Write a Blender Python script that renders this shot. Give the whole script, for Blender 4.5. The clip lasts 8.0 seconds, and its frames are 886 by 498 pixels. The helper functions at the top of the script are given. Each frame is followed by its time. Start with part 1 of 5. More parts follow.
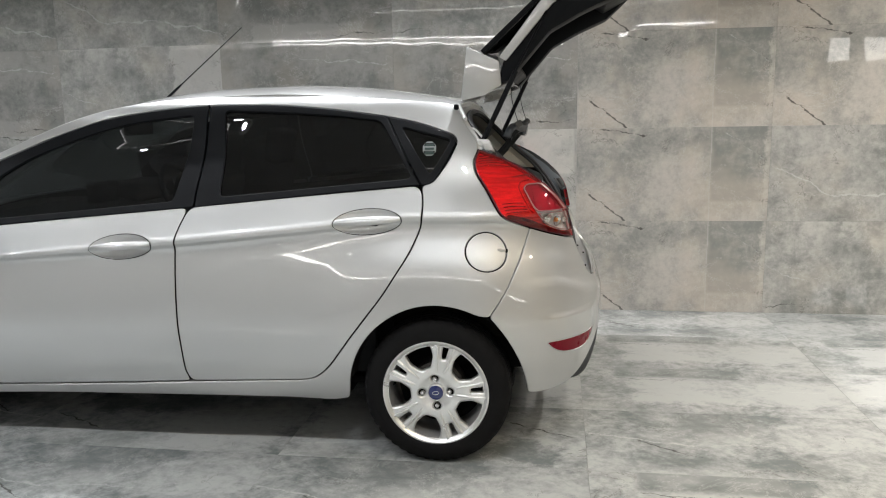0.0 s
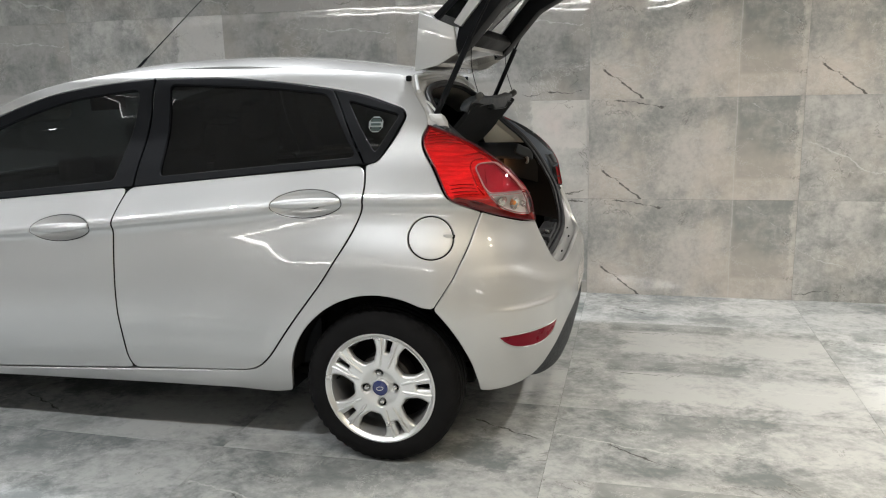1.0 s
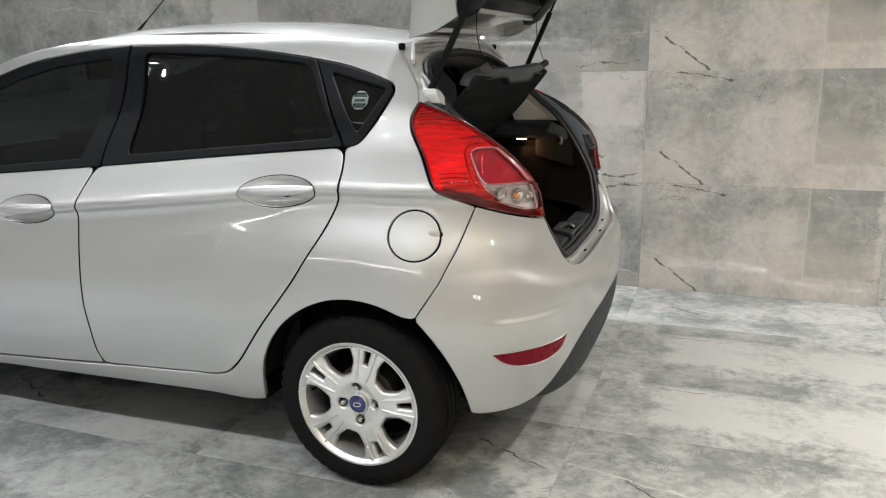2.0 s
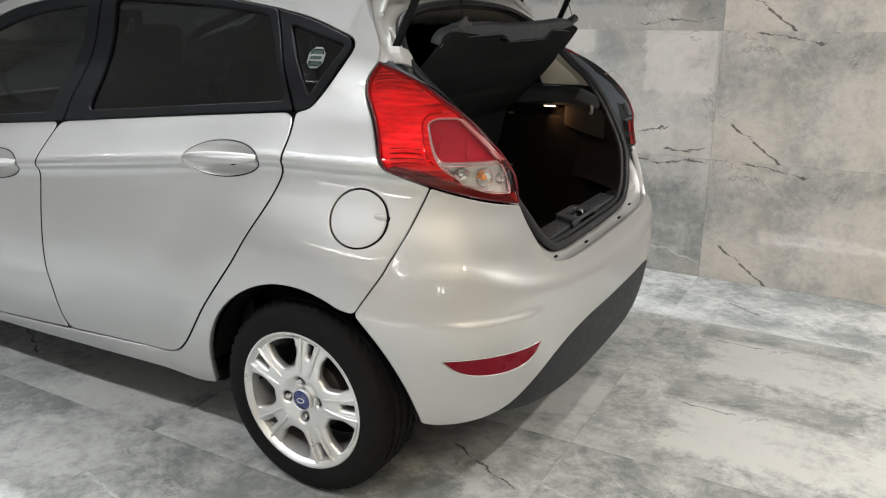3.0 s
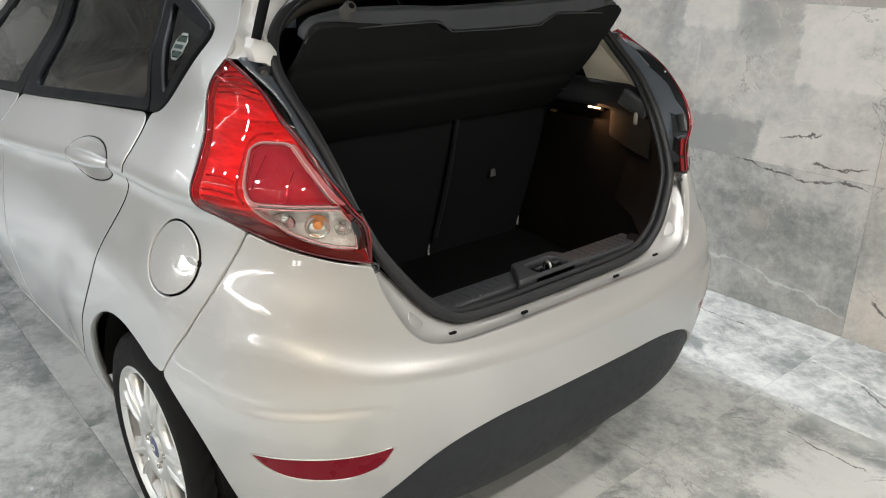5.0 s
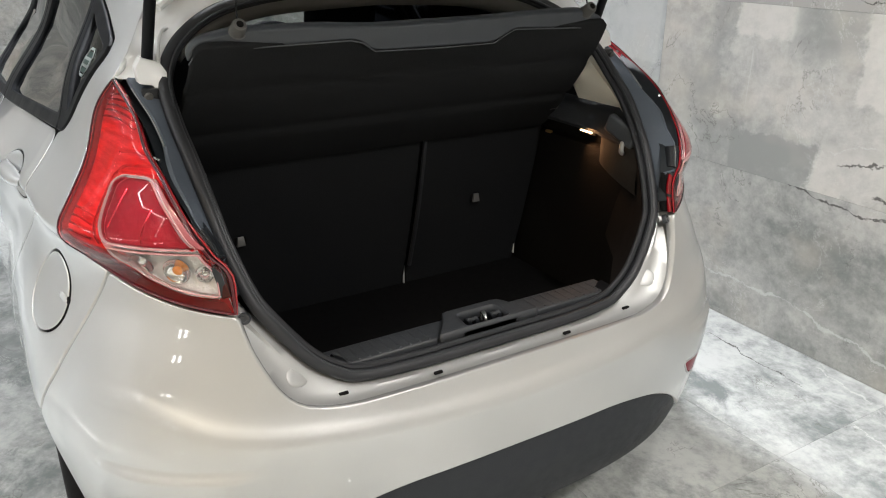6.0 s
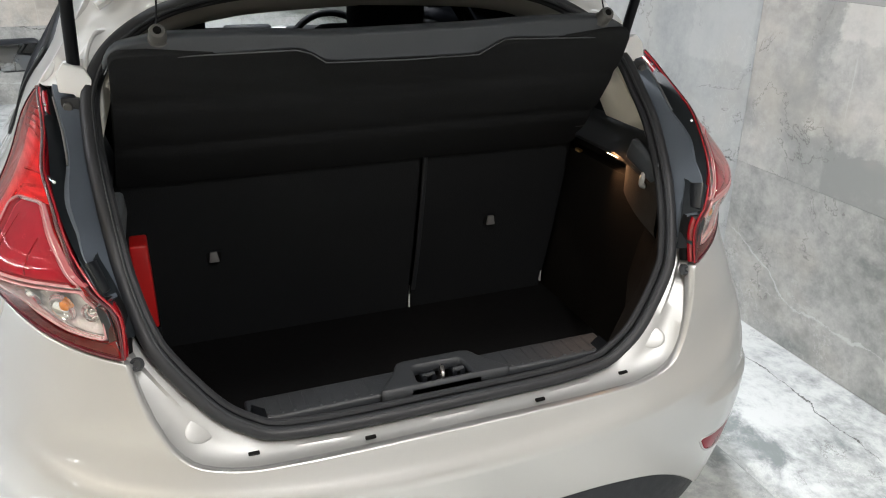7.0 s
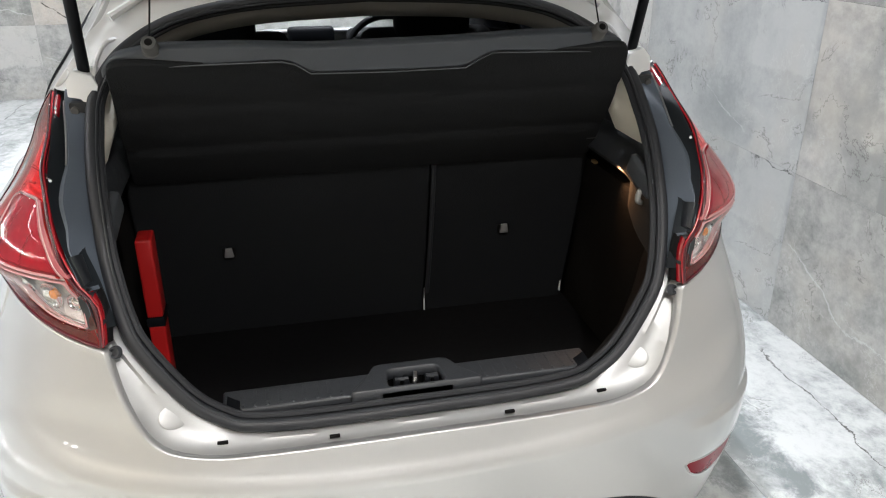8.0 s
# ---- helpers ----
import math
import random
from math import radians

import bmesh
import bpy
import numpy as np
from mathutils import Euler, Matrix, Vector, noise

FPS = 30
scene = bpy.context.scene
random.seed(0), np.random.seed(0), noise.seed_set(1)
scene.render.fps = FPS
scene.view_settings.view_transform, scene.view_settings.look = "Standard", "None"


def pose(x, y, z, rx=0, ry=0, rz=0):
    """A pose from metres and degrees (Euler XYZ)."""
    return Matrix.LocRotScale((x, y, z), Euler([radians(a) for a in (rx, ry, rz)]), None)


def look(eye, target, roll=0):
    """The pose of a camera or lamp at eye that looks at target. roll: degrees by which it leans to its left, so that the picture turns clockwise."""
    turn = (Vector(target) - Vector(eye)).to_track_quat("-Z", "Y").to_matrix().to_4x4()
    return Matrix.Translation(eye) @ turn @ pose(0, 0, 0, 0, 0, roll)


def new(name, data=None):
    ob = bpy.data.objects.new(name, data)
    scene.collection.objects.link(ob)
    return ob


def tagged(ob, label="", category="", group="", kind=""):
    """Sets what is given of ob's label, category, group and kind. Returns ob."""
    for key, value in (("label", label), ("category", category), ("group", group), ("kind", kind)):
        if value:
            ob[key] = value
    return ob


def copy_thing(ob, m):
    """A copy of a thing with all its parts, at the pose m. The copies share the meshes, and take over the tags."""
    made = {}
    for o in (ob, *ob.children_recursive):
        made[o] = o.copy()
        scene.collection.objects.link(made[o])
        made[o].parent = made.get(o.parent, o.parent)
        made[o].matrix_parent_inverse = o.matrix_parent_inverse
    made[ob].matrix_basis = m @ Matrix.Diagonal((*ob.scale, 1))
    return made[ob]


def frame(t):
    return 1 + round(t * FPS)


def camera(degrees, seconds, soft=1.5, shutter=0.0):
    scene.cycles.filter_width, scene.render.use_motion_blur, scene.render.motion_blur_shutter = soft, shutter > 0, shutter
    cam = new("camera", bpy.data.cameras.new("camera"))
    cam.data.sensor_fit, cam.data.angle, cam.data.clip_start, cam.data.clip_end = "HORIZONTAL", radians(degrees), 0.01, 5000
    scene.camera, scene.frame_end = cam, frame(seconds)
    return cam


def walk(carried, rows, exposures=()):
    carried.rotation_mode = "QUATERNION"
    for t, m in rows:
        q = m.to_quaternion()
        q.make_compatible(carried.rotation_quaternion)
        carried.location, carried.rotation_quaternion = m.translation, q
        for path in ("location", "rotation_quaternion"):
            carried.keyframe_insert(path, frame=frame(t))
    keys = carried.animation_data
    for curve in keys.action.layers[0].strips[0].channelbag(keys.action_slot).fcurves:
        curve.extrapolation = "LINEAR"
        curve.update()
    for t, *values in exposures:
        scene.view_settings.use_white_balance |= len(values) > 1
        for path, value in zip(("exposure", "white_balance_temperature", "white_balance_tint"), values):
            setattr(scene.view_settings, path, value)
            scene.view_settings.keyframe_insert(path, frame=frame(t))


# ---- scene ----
from mathutils import geometry

cam = camera(59.7, 8.0, 1.1)
PATH = [
    (0, (0.454, -3.57, 1.332), (0.161, -1.622, 0.987), -1.0),
    (0.5, (0.682, -3.408, 1.32), (0.301, -1.482, 0.938), -1.3),
    (1, (0.861, -3.242, 1.33), (0.381, -1.345, 0.915), -1.5),
    (1.5, (0.923, -2.968, 1.325), (0.347, -1.107, 0.872), -1.4),
    (1.7, (0.958, -2.885, 1.331), (0.338, -1.041, 0.864), -1.3),
    (2.8, (1.273, -2.385, 1.331), (0.38, -0.688, 0.762), -0.6),
    (3, (1.3, -2.276, 1.324), (0.351, -0.619, 0.729), -0.2),
    (3.5, (1.382, -2.032, 1.327), (0.284, -0.491, 0.677), 0.2),
    (4, (1.547, -1.801, 1.35), (0.316, -0.377, 0.671), 0.4),
    (4.5, (1.613, -1.557, 1.357), (0.28, -0.24, 0.657), 0.4),
    (4.7, (1.608, -1.439, 1.372), (0.237, -0.17, 0.659), 0.4),
    (5.8, (1.703, -0.901, 1.439), (0.146, 0.112, 0.699), 0.3),
    (6, (1.682, -0.816, 1.438), (0.096, 0.142, 0.687), 0.3),
    (6.5, (1.593, -0.625, 1.45), (-0.06, 0.189, 0.673), 0.5),
    (7, (1.603, -0.428, 1.462), (-0.108, 0.233, 0.665), 0.5),
    (7.5, (1.662, -0.271, 1.482), (-0.091, 0.254, 0.676), 0.3),
    (8, (1.682, -0.224, 1.495), (-0.101, 0.192, 0.688), 0.0),
]
EXPOSURES = [(0, .10, 6500, 10), (1.5, .21, 6500, 10), (3.5, .37, 6500, 10), (4.5, .49, 6480, 10), (6.5, .75, 6380, 10), (8, .83, 6250, 11)]
walk(cam, [(t, look(eye, target, roll)) for t, eye, target, roll in PATH], EXPOSURES)

# ---- light ----
world = bpy.data.worlds.new("showroom_air")
scene.world = world
world.use_nodes = True
world.node_tree.nodes["Background"].inputs[0].default_value = (.9, .95, 1, 1)
world.node_tree.nodes["Background"].inputs[1].default_value = .05
scene.view_settings.exposure = 0.0


CEILING = 3.05
WALL_Y = 1.641
LAMP_X = [-4.2 + 1.15 * i for i in range(9)]
ROWS = {.15: (37, (.40, .40, .40, .48, .72, .24, 1.05, .72, .80)), -2.6: (13, (1.7, 1.1, .95, 1.6, 1.8)), -5.2: (13, (1.7, .7, .7, 1.7, 2.2)), -7.2: (13, (2.4, .6, .6, 1.7, 2.2))}
LAMPS = [(x, y) for y in ROWS for x in LAMP_X]
for lx, ly in LAMPS:
    data = bpy.data.lights.new("downlight_beam", "AREA")
    data.shape, data.size, data.spread = "DISK", .08, radians(125)
    data.energy = ROWS[ly][0] * np.interp(lx, np.linspace(-4.2, 5.0, len(ROWS[ly][1])), ROWS[ly][1])
    data.color = (.965, .98, 1) if lx < 1 else (1, .95, .885) if ly > -1 else (1, .84, .62)
    new("downlight_beam", data).matrix_world = look((lx, ly, CEILING - .02), (lx, ly, 0))


# ---- materials ----
def nodes_of(name):
    m = bpy.data.materials.new(name)
    m.use_nodes = True
    return m, m.node_tree, m.node_tree.nodes["Principled BSDF"]


class Graph:
    """Short hand for node trees."""

    def __init__(self, tree):
        self.tree = tree

    def put(self, socket, value):
        if isinstance(value, bpy.types.NodeSocket):
            self.tree.links.new(value, socket)
        elif isinstance(value, (tuple, list)) and len(value) == 3 and socket.type == "RGBA":
            socket.default_value = (*value, 1)
        else:
            socket.default_value = value

    def node(self, kind, **inputs):
        n = self.tree.nodes.new(kind)
        for k, v in inputs.items():
            self.put(n.inputs[k.replace("_", " ")], v)
        return n

    def math(self, op, a, b=0.0, c=0.0):
        n = self.tree.nodes.new("ShaderNodeMath")
        n.operation = op
        for i, v in enumerate((a, b, c)):
            self.put(n.inputs[i], v)
        return n.outputs[0]

    def ramp(self, value, low, high, a=0.0, b=1.0):
        n = self.node("ShaderNodeMapRange", Value=value, From_Min=low, From_Max=high, To_Min=a, To_Max=b)
        n.interpolation_type = "SMOOTHSTEP"
        return n.outputs[0]

    def mix(self, f, a, b):
        n = self.tree.nodes.new("ShaderNodeMix")
        n.data_type = "RGBA"
        self.put(n.inputs[0], f)
        self.put(n.inputs[6], a)
        self.put(n.inputs[7], b)
        return n.outputs[2]

    def noise(self, where, scale, detail=4.0, rough=.55, distort=0.0, out=0):
        n = self.node("ShaderNodeTexNoise", Vector=where, Scale=scale, Detail=detail, Roughness=rough, Distortion=distort)
        return n.outputs[out]


def plain(name, colour, rough=.5, metal=0.0, coat=0.0, grain=0.0, scale=80.0, vary=.12, spec=.5):
    """A surface with mottling and a fine relief."""
    m, tree, bsdf = nodes_of(name)
    g = Graph(tree)
    where = g.node("ShaderNodeTexCoord").outputs["Object"]
    spots = g.noise(where, scale * .12, 3)
    fine = g.noise(where, scale, 3)
    tone = g.math("ADD", g.math("MULTIPLY", g.math("SUBTRACT", spots, .5), vary * 2), g.math("MULTIPLY", g.math("SUBTRACT", fine, .5), vary))
    dark, light = tuple(c * .75 for c in colour), tuple(min(c * 1.25, 1) for c in colour)
    g.put(bsdf.inputs["Base Color"], g.mix(g.math("ADD", tone, .5), dark, light))
    g.put(bsdf.inputs["Roughness"], g.ramp(spots, .2, .8, max(rough - .06, .02), min(rough + .06, 1)))
    bsdf.inputs["Metallic"].default_value = metal
    bsdf.inputs["Coat Weight"].default_value = coat
    bsdf.inputs["Coat Roughness"].default_value = .03
    bsdf.inputs["Specular IOR Level"].default_value = spec
    if grain:
        g.put(bsdf.inputs["Normal"], g.node("ShaderNodeBump", Strength=grain, Distance=.002, Height=fine).outputs[0])
    return m


def clear(name, tint, ior=1.45, rough=.02):
    """Glass or lens: what passes is tinted, what is thrown back follows Fresnel."""
    m = bpy.data.materials.new(name)
    m.use_nodes = True
    tree = m.node_tree
    tree.nodes.remove(tree.nodes["Principled BSDF"])
    g = Graph(tree)
    passing = g.node("ShaderNodeBsdfTransparent", Color=tint).outputs[0]
    gloss = g.node("ShaderNodeBsdfGlossy", Color=(1, 1, 1), Roughness=rough).outputs[0]
    n = tree.nodes.new("ShaderNodeMixShader")
    g.put(n.inputs[0], g.node("ShaderNodeFresnel", IOR=ior).outputs[0])
    g.put(n.inputs[1], passing)
    g.put(n.inputs[2], gloss)
    g.put(tree.nodes["Material Output"].inputs[0], n.outputs[0])
    return m


def glowing(name, colour, strength):
    m, tree, bsdf = nodes_of(name)
    bsdf.inputs["Base Color"].default_value = (*colour, 1)
    bsdf.inputs["Emission Color"].default_value = (*colour, 1)
    bsdf.inputs["Emission Strength"].default_value = strength
    return m


def marble(name, shift, dark, light, veins=(), cracks=(), slabs=(), uprights=(), gloss=.012, swirl=.3, stretch=1.0, warmth=(1.05, .98, .90), mottle=1.0, crisp=0.0):
    """Polished stone-print porcelain: clouds, slabs of darker and paler stone, pale veins and dark cracks, printed alike on every tile of one print."""
    m, tree, bsdf = nodes_of(name)
    g = Graph(tree)
    where = g.node("ShaderNodeTexCoord").outputs["Object"]
    shifted = g.node("ShaderNodeMapping", Vector=where, Location=shift, Scale=(1 / stretch, stretch, 1)).outputs[0]
    sep = g.node("ShaderNodeSeparateXYZ", Vector=where)
    u, v = sep.outputs[0], sep.outputs[1]
    clouds = g.noise(shifted, 2.2, 6, .62, .6 * swirl)
    blots = g.noise(shifted, 6.5, 8, .70, 1.2 * swirl)
    fine = g.noise(shifted, 30.0, 6, .72)
    tone = g.math("ADD", g.math("MULTIPLY", clouds, .48), g.math("MULTIPLY_ADD", blots, .52 * mottle, .26 * (1 - mottle)))
    tone = g.math("ADD", tone, g.math("MULTIPLY", g.math("SUBTRACT", fine, .5), .36 * mottle))
    ragged = g.math("MULTIPLY", g.math("SUBTRACT", blots, .5), .16)
    crumbs = g.math("MULTIPLY", g.math("SUBTRACT", fine, .5), .03)
    for u0, u1, v0, v1, gain, blur, rag in slabs:
        sway = g.math("MULTIPLY_ADD", ragged, rag, crumbs)
        su, sv = g.math("ADD", u, sway), g.math("ADD", v, sway)
        mask = g.math("MULTIPLY", g.ramp(su, u0 - blur, u0 + blur), g.ramp(su, u1 - blur, u1 + blur, 1, 0))
        mask = g.math("MULTIPLY", mask, g.math("MULTIPLY", g.ramp(sv, v0 - blur, v0 + blur), g.ramp(sv, v1 - blur, v1 + blur, 1, 0)))
        tone = g.math("ADD", tone, g.math("MULTIPLY", mask, gain))
    col = g.mix(g.ramp(tone, .28 + crisp, .68 - crisp), dark, light)
    warm = g.noise(shifted, 2.9, 3)
    col = g.mix(g.math("MULTIPLY", g.ramp(warm, .45, .7), .45), col, tuple(c * k for c, k in zip(light, warmth)))
    wild = g.noise(shifted, 11.0, 8, .72)
    flow = g.noise(shifted, 3.2, 2)
    wander = g.math("ADD", g.math("MULTIPLY", g.math("SUBTRACT", wild, .5), .075), g.math("MULTIPLY", g.math("SUBTRACT", flow, .5), .10))
    width = g.noise(shifted, 17, 3)
    for lines, tint, force in ((veins, (.58, .585, .575), .5), (cracks, (.055, .053, .048), .85)):
        for u0, v0, u1, v1, wide in lines:
            steep = (v1 - v0) / (u1 - u0)
            path = g.math("ADD", g.math("MULTIPLY_ADD", u, steep, v0 - steep * u0), wander)
            near = g.math("ABSOLUTE", g.math("SUBTRACT", v, path))
            swell = g.ramp(width, .35, .7, wide * .25, wide * 1.5)
            mask = g.math("SUBTRACT", 1.0, g.math("MINIMUM", g.math("DIVIDE", near, swell), 1.0))
            mask = g.math("MULTIPLY", g.ramp(mask, 0, .5), g.math("MULTIPLY", g.ramp(u, u0, u0 + .02), g.ramp(u, u1 - .03, u1, 1, 0)))
            col = g.mix(g.math("MULTIPLY", mask, force), col, tint)
    for u0, v0, v1, wide in uprights:
        near = g.math("ABSOLUTE", g.math("SUBTRACT", g.math("MULTIPLY_ADD", wander, .25, u), u0))
        mask = g.math("SUBTRACT", 1.0, g.math("MINIMUM", g.math("DIVIDE", near, g.ramp(width, .3, .7, wide * .3, wide * 1.6)), 1.0))
        mask = g.math("MULTIPLY", mask, g.math("MULTIPLY", g.ramp(v, v0, v0 + .05), g.ramp(v, v1 - .05, v1, 1, 0)))
        col = g.mix(g.math("MULTIPLY", mask, .45), col, (.55, .545, .52))
    hair = g.noise(shifted, 2.8, 7, .64, 1.6 * swirl)
    thin = g.math("MULTIPLY", g.ramp(g.math("ABSOLUTE", g.math("SUBTRACT", hair, .5)), .0, .008, 1, 0), g.ramp(flow, .53, .62))
    col = g.mix(g.math("MULTIPLY", thin, .6), col, (.11, .108, .10))
    pale = g.noise(shifted, 2.6, 8, .70, .5)
    thread = g.math("MULTIPLY", g.ramp(g.math("ABSOLUTE", g.math("SUBTRACT", pale, .47)), .0, .007, 1, 0), g.ramp(warm, .42, .55))
    col = g.mix(g.math("MULTIPLY", thread, .4), col, (.60, .60, .585))
    lot = g.node("ShaderNodeObjectInfo").outputs["Random"]
    col = g.mix(g.math("MULTIPLY", lot, .14), col, tuple(c * .75 for c in dark))
    g.put(bsdf.inputs["Base Color"], col)
    g.put(bsdf.inputs["Roughness"], g.ramp(blots, .3, .7, gloss, gloss + .02))
    wave = g.noise(g.node("ShaderNodeNewGeometry").outputs["Position"], 2.6, 2)
    g.put(bsdf.inputs["Normal"], g.node("ShaderNodeBump", Strength=.012, Distance=.05, Height=wave).outputs[0])
    return m


def car_paint(name, metal=.78, rough=.40, coat=1.0, tint=1.0):
    m, tree, bsdf = nodes_of(name)
    g = Graph(tree)
    where = g.node("ShaderNodeTexCoord").outputs["Object"]
    flake = g.noise(where, 900.0, 2, .6)
    dust = g.noise(where, 3.0, 4)
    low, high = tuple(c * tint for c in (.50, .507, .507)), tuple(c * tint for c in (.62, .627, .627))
    g.put(bsdf.inputs["Base Color"], g.mix(g.math("ADD", g.math("MULTIPLY", flake, .35), g.math("MULTIPLY", dust, .3)), low, high))
    bsdf.inputs["Metallic"].default_value = metal
    g.put(bsdf.inputs["Roughness"], g.ramp(dust, .3, .7, rough, rough + .05))
    g.put(bsdf.inputs["Normal"], g.node("ShaderNodeBump", Strength=.06, Distance=.001, Height=flake).outputs[0])
    bsdf.inputs["Coat Weight"].default_value = coat
    bsdf.inputs["Coat IOR"].default_value = 1.75 if coat == 1 else 1.5
    bsdf.inputs["Coat Roughness"].default_value = .02 if coat == 1 else .10
    return m


LIGHT, DARK = (.475, .465, .442), (.215, .225, .217)
PAINT = car_paint("silver_metallic_paint")
# Duller, darker copy of the body paint: the opening's shade is put into its tint.
SHADED_INNER_PAINT = car_paint("silver_inner_paint_shaded", .66, .50, .2, .80)
# Paler copy of the body paint: bright light on the hinge area put into its tint.
LIT_HINGE_PAINT = car_paint("silver_hinge_paint_lit", .12, .42, .5, 1.32)
TRIM = plain("black_satin_trim", (.0065, .0074, .0092), .5, grain=.1, spec=.11)
# Black underbody; also fills slots and gaps, putting their shade into colour.
SHADE = plain("black_underbody_and_shade", (.006, .006, .006), .85, spec=.1)
RUBBER = plain("black_rubber", (.0055, .0055, .006), .8, grain=.25, scale=200, spec=.16)
WEATHERSTRIP = plain("dark_grey_weatherstrip", (.022, .0235, .027), .5, grain=.2, scale=200, spec=.35)
GREY_PLASTIC = plain("grained_grey_plastic", (.030, .033, .038), .5, grain=.35, scale=350)
VALANCE = plain("slate_black_bumper_plastic", (.017, .020, .0245), .55, grain=.35, scale=350, spec=.3)
DARK_PLASTIC = plain("dark_blue_grey_plastic", (.036, .042, .050), .58, grain=.15, scale=300)
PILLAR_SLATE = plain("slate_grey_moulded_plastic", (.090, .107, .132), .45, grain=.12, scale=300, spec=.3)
# Dark copy of the slate for the lamp recess: its shade is put into colour.
RECESS_SHADE = plain("slate_recess_shade", (.013, .0165, .020), .45, grain=.1, scale=300, spec=.3)
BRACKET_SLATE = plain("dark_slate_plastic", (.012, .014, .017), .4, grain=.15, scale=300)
LEDGE_SLATE = plain("mid_slate_plastic", (.060, .066, .074), .5, grain=.2, scale=300)
CARPET = plain("black_boot_carpet", (.005, .005, .0055), .95, grain=.8, scale=420, vary=.35, spec=.1)
SHELF_CLOTH = plain("black_brown_shelf_cloth", (.0175, .0185, .0198), .95, grain=.6, scale=300, vary=.25, spec=.05)
FABRIC = plain("dark_grey_fabric", (.0132, .0143, .0158), .9, grain=.6, scale=300, vary=.25, spec=.12)
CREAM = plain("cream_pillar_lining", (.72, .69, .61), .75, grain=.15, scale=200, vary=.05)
# Roof edge strip: a darker tone than the cream lining beside it.
ROOF_EDGE = plain("darker_roof_edge_lining", (.40, .39, .36), .75, grain=.15, scale=200, vary=.05)
GLASS = clear("tinted_window_glass", (.040, .047, .050), 1.5)
SCREEN_GLASS = clear("windscreen_glass", (.75, .8, .78), 1.45)
ALLOY = plain("silver_alloy", (.74, .75, .75), .32, .78, .25, scale=60, vary=.06)
# Barrel alloy darkened: the shade inside the wheel is put into its colour.
SHADED_ALLOY = plain("alloy_barrel_shaded", (.30, .30, .30), .5, .7, scale=60, vary=.15)
STEEL = plain("bright_steel", (.6, .6, .6), .25, .95, vary=.1)
IRON = plain("dark_brake_iron", (.05, .045, .04), .6, .5)
RED_LENS = clear("red_lamp_lens", (.98, .011, .014), 1.5)
WINE_LENS = clear("wine_red_lamp_lens", (.74, .030, .062), 1.6)
CLEAR_LENS = clear("clear_lamp_lens", (.93, .93, .92), 1.5)
RED_PLASTIC = plain("red_reflector_plastic", (.17, .003, .014), .3, coat=.05, spec=.14, scale=160, vary=.2)
RED_CARD = plain("red_plastic_case", (.42, .012, .012), .4, vary=.1)
AMBER = plain("amber_bulb", (.72, .24, .03), .25, coat=.6)
BLUE = plain("blue_enamel", (.012, .022, .11), .25, coat=1)
WHITE_PRINT = plain("white_print", (.75, .78, .76), .5, vary=.04)
STICKER_WHITE = plain("dull_white_sticker_print", (.20, .225, .22), .5, vary=.04)
STICKER_GREEN = plain("teal_sticker_print", (.008, .030, .026), .5, vary=.04)
PLASTER = plain("white_lamp_enamel", (.78, .78, .76), .8, vary=.04, scale=20)
CEILING_PAINT = plain("grey_ceiling_paint", (.42, .42, .415), .8, vary=.06, scale=10)
GROUT = plain("grey_grout", (.40, .395, .375), .85, grain=.3)
FELT = plain("charcoal_boot_felt", (.015, .0135, .0125), .95, grain=.8, scale=420, vary=.3, spec=.1)
FAR_WALL = plain("grey_far_wall_paint", (.42, .41, .395), .7, vary=.1, scale=6)
WALL_A = marble("grey_beige_marble_print", (.0, .0, 3.0), DARK, (.52, .488, .448), [(.93, .585, 1.06, .52, .003), (1.04, .50, 1.19, .38, .003)], [(.07, .175, .345, -.01, .0075), (.14, .585, .46, .565, .006)],
                [(.86, 1.19, .13, .64, -0.15, 0.014, 0.55), (.42, .86, .47, .64, -0.09, 0.043, 1.69), (-.05, .40, .34, .64, -0.05, 0.069, 1.45), (-.05, .30, -.05, .30, 0.06, 0.095, 1.45), (.42, .84, .04, .40, 0.04, 0.069, 1.45), (1.02, 1.25, -.05, .13, 0.05, 0.056, 1.45)], [(.853, -.05, .66, .0045)])
WALL_B = marble("grey_green_marble_print", (7.3, 2.1, 5.0), tuple(c * .90 for c in DARK), tuple(c * .96 for c in LIGHT), [(.02, .36, .36, .17, .006), (.33, .18, .80, .15, .006), (.78, .165, 1.22, .08, .007)], [(.62, .605, 1.0, .565, .005), (.98, .57, 1.22, .60, .005)],
                [(.72, 1.25, -.05, .12, -0.09, 0.030, 0.97), (.60, 1.25, .14, .46, -0.06, 0.069, 1.45), (.93, 1.25, .45, .64, 0.06, 0.069, 1.45), (.08, .50, .34, .64, 0.05, 0.082, 1.45), (.25, .60, -.05, .15, -0.05, 0.069, 1.45)])
WALL_C = marble("mottled_grey_marble_print", (3.7, 6.2, 8.0), tuple(c * .90 for c in DARK), tuple(c * 1.02 for c in LIGHT), [(.0, .33, .30, .20, .004)], [(.0, .035, .22, .06, .004)],
                [(.86, 1.25, .28, .64, 0.14, 0.017, 0.73), (.38, .66, .38, .57, -0.11, 0.056, 1.69), (.10, .86, -.05, .27, -0.04, 0.043, 1.21), (.30, .62, -.05, .14, -0.07, 0.056, 1.45), (-.05, .20, .25, .64, -0.04, 0.069, 1.45)])
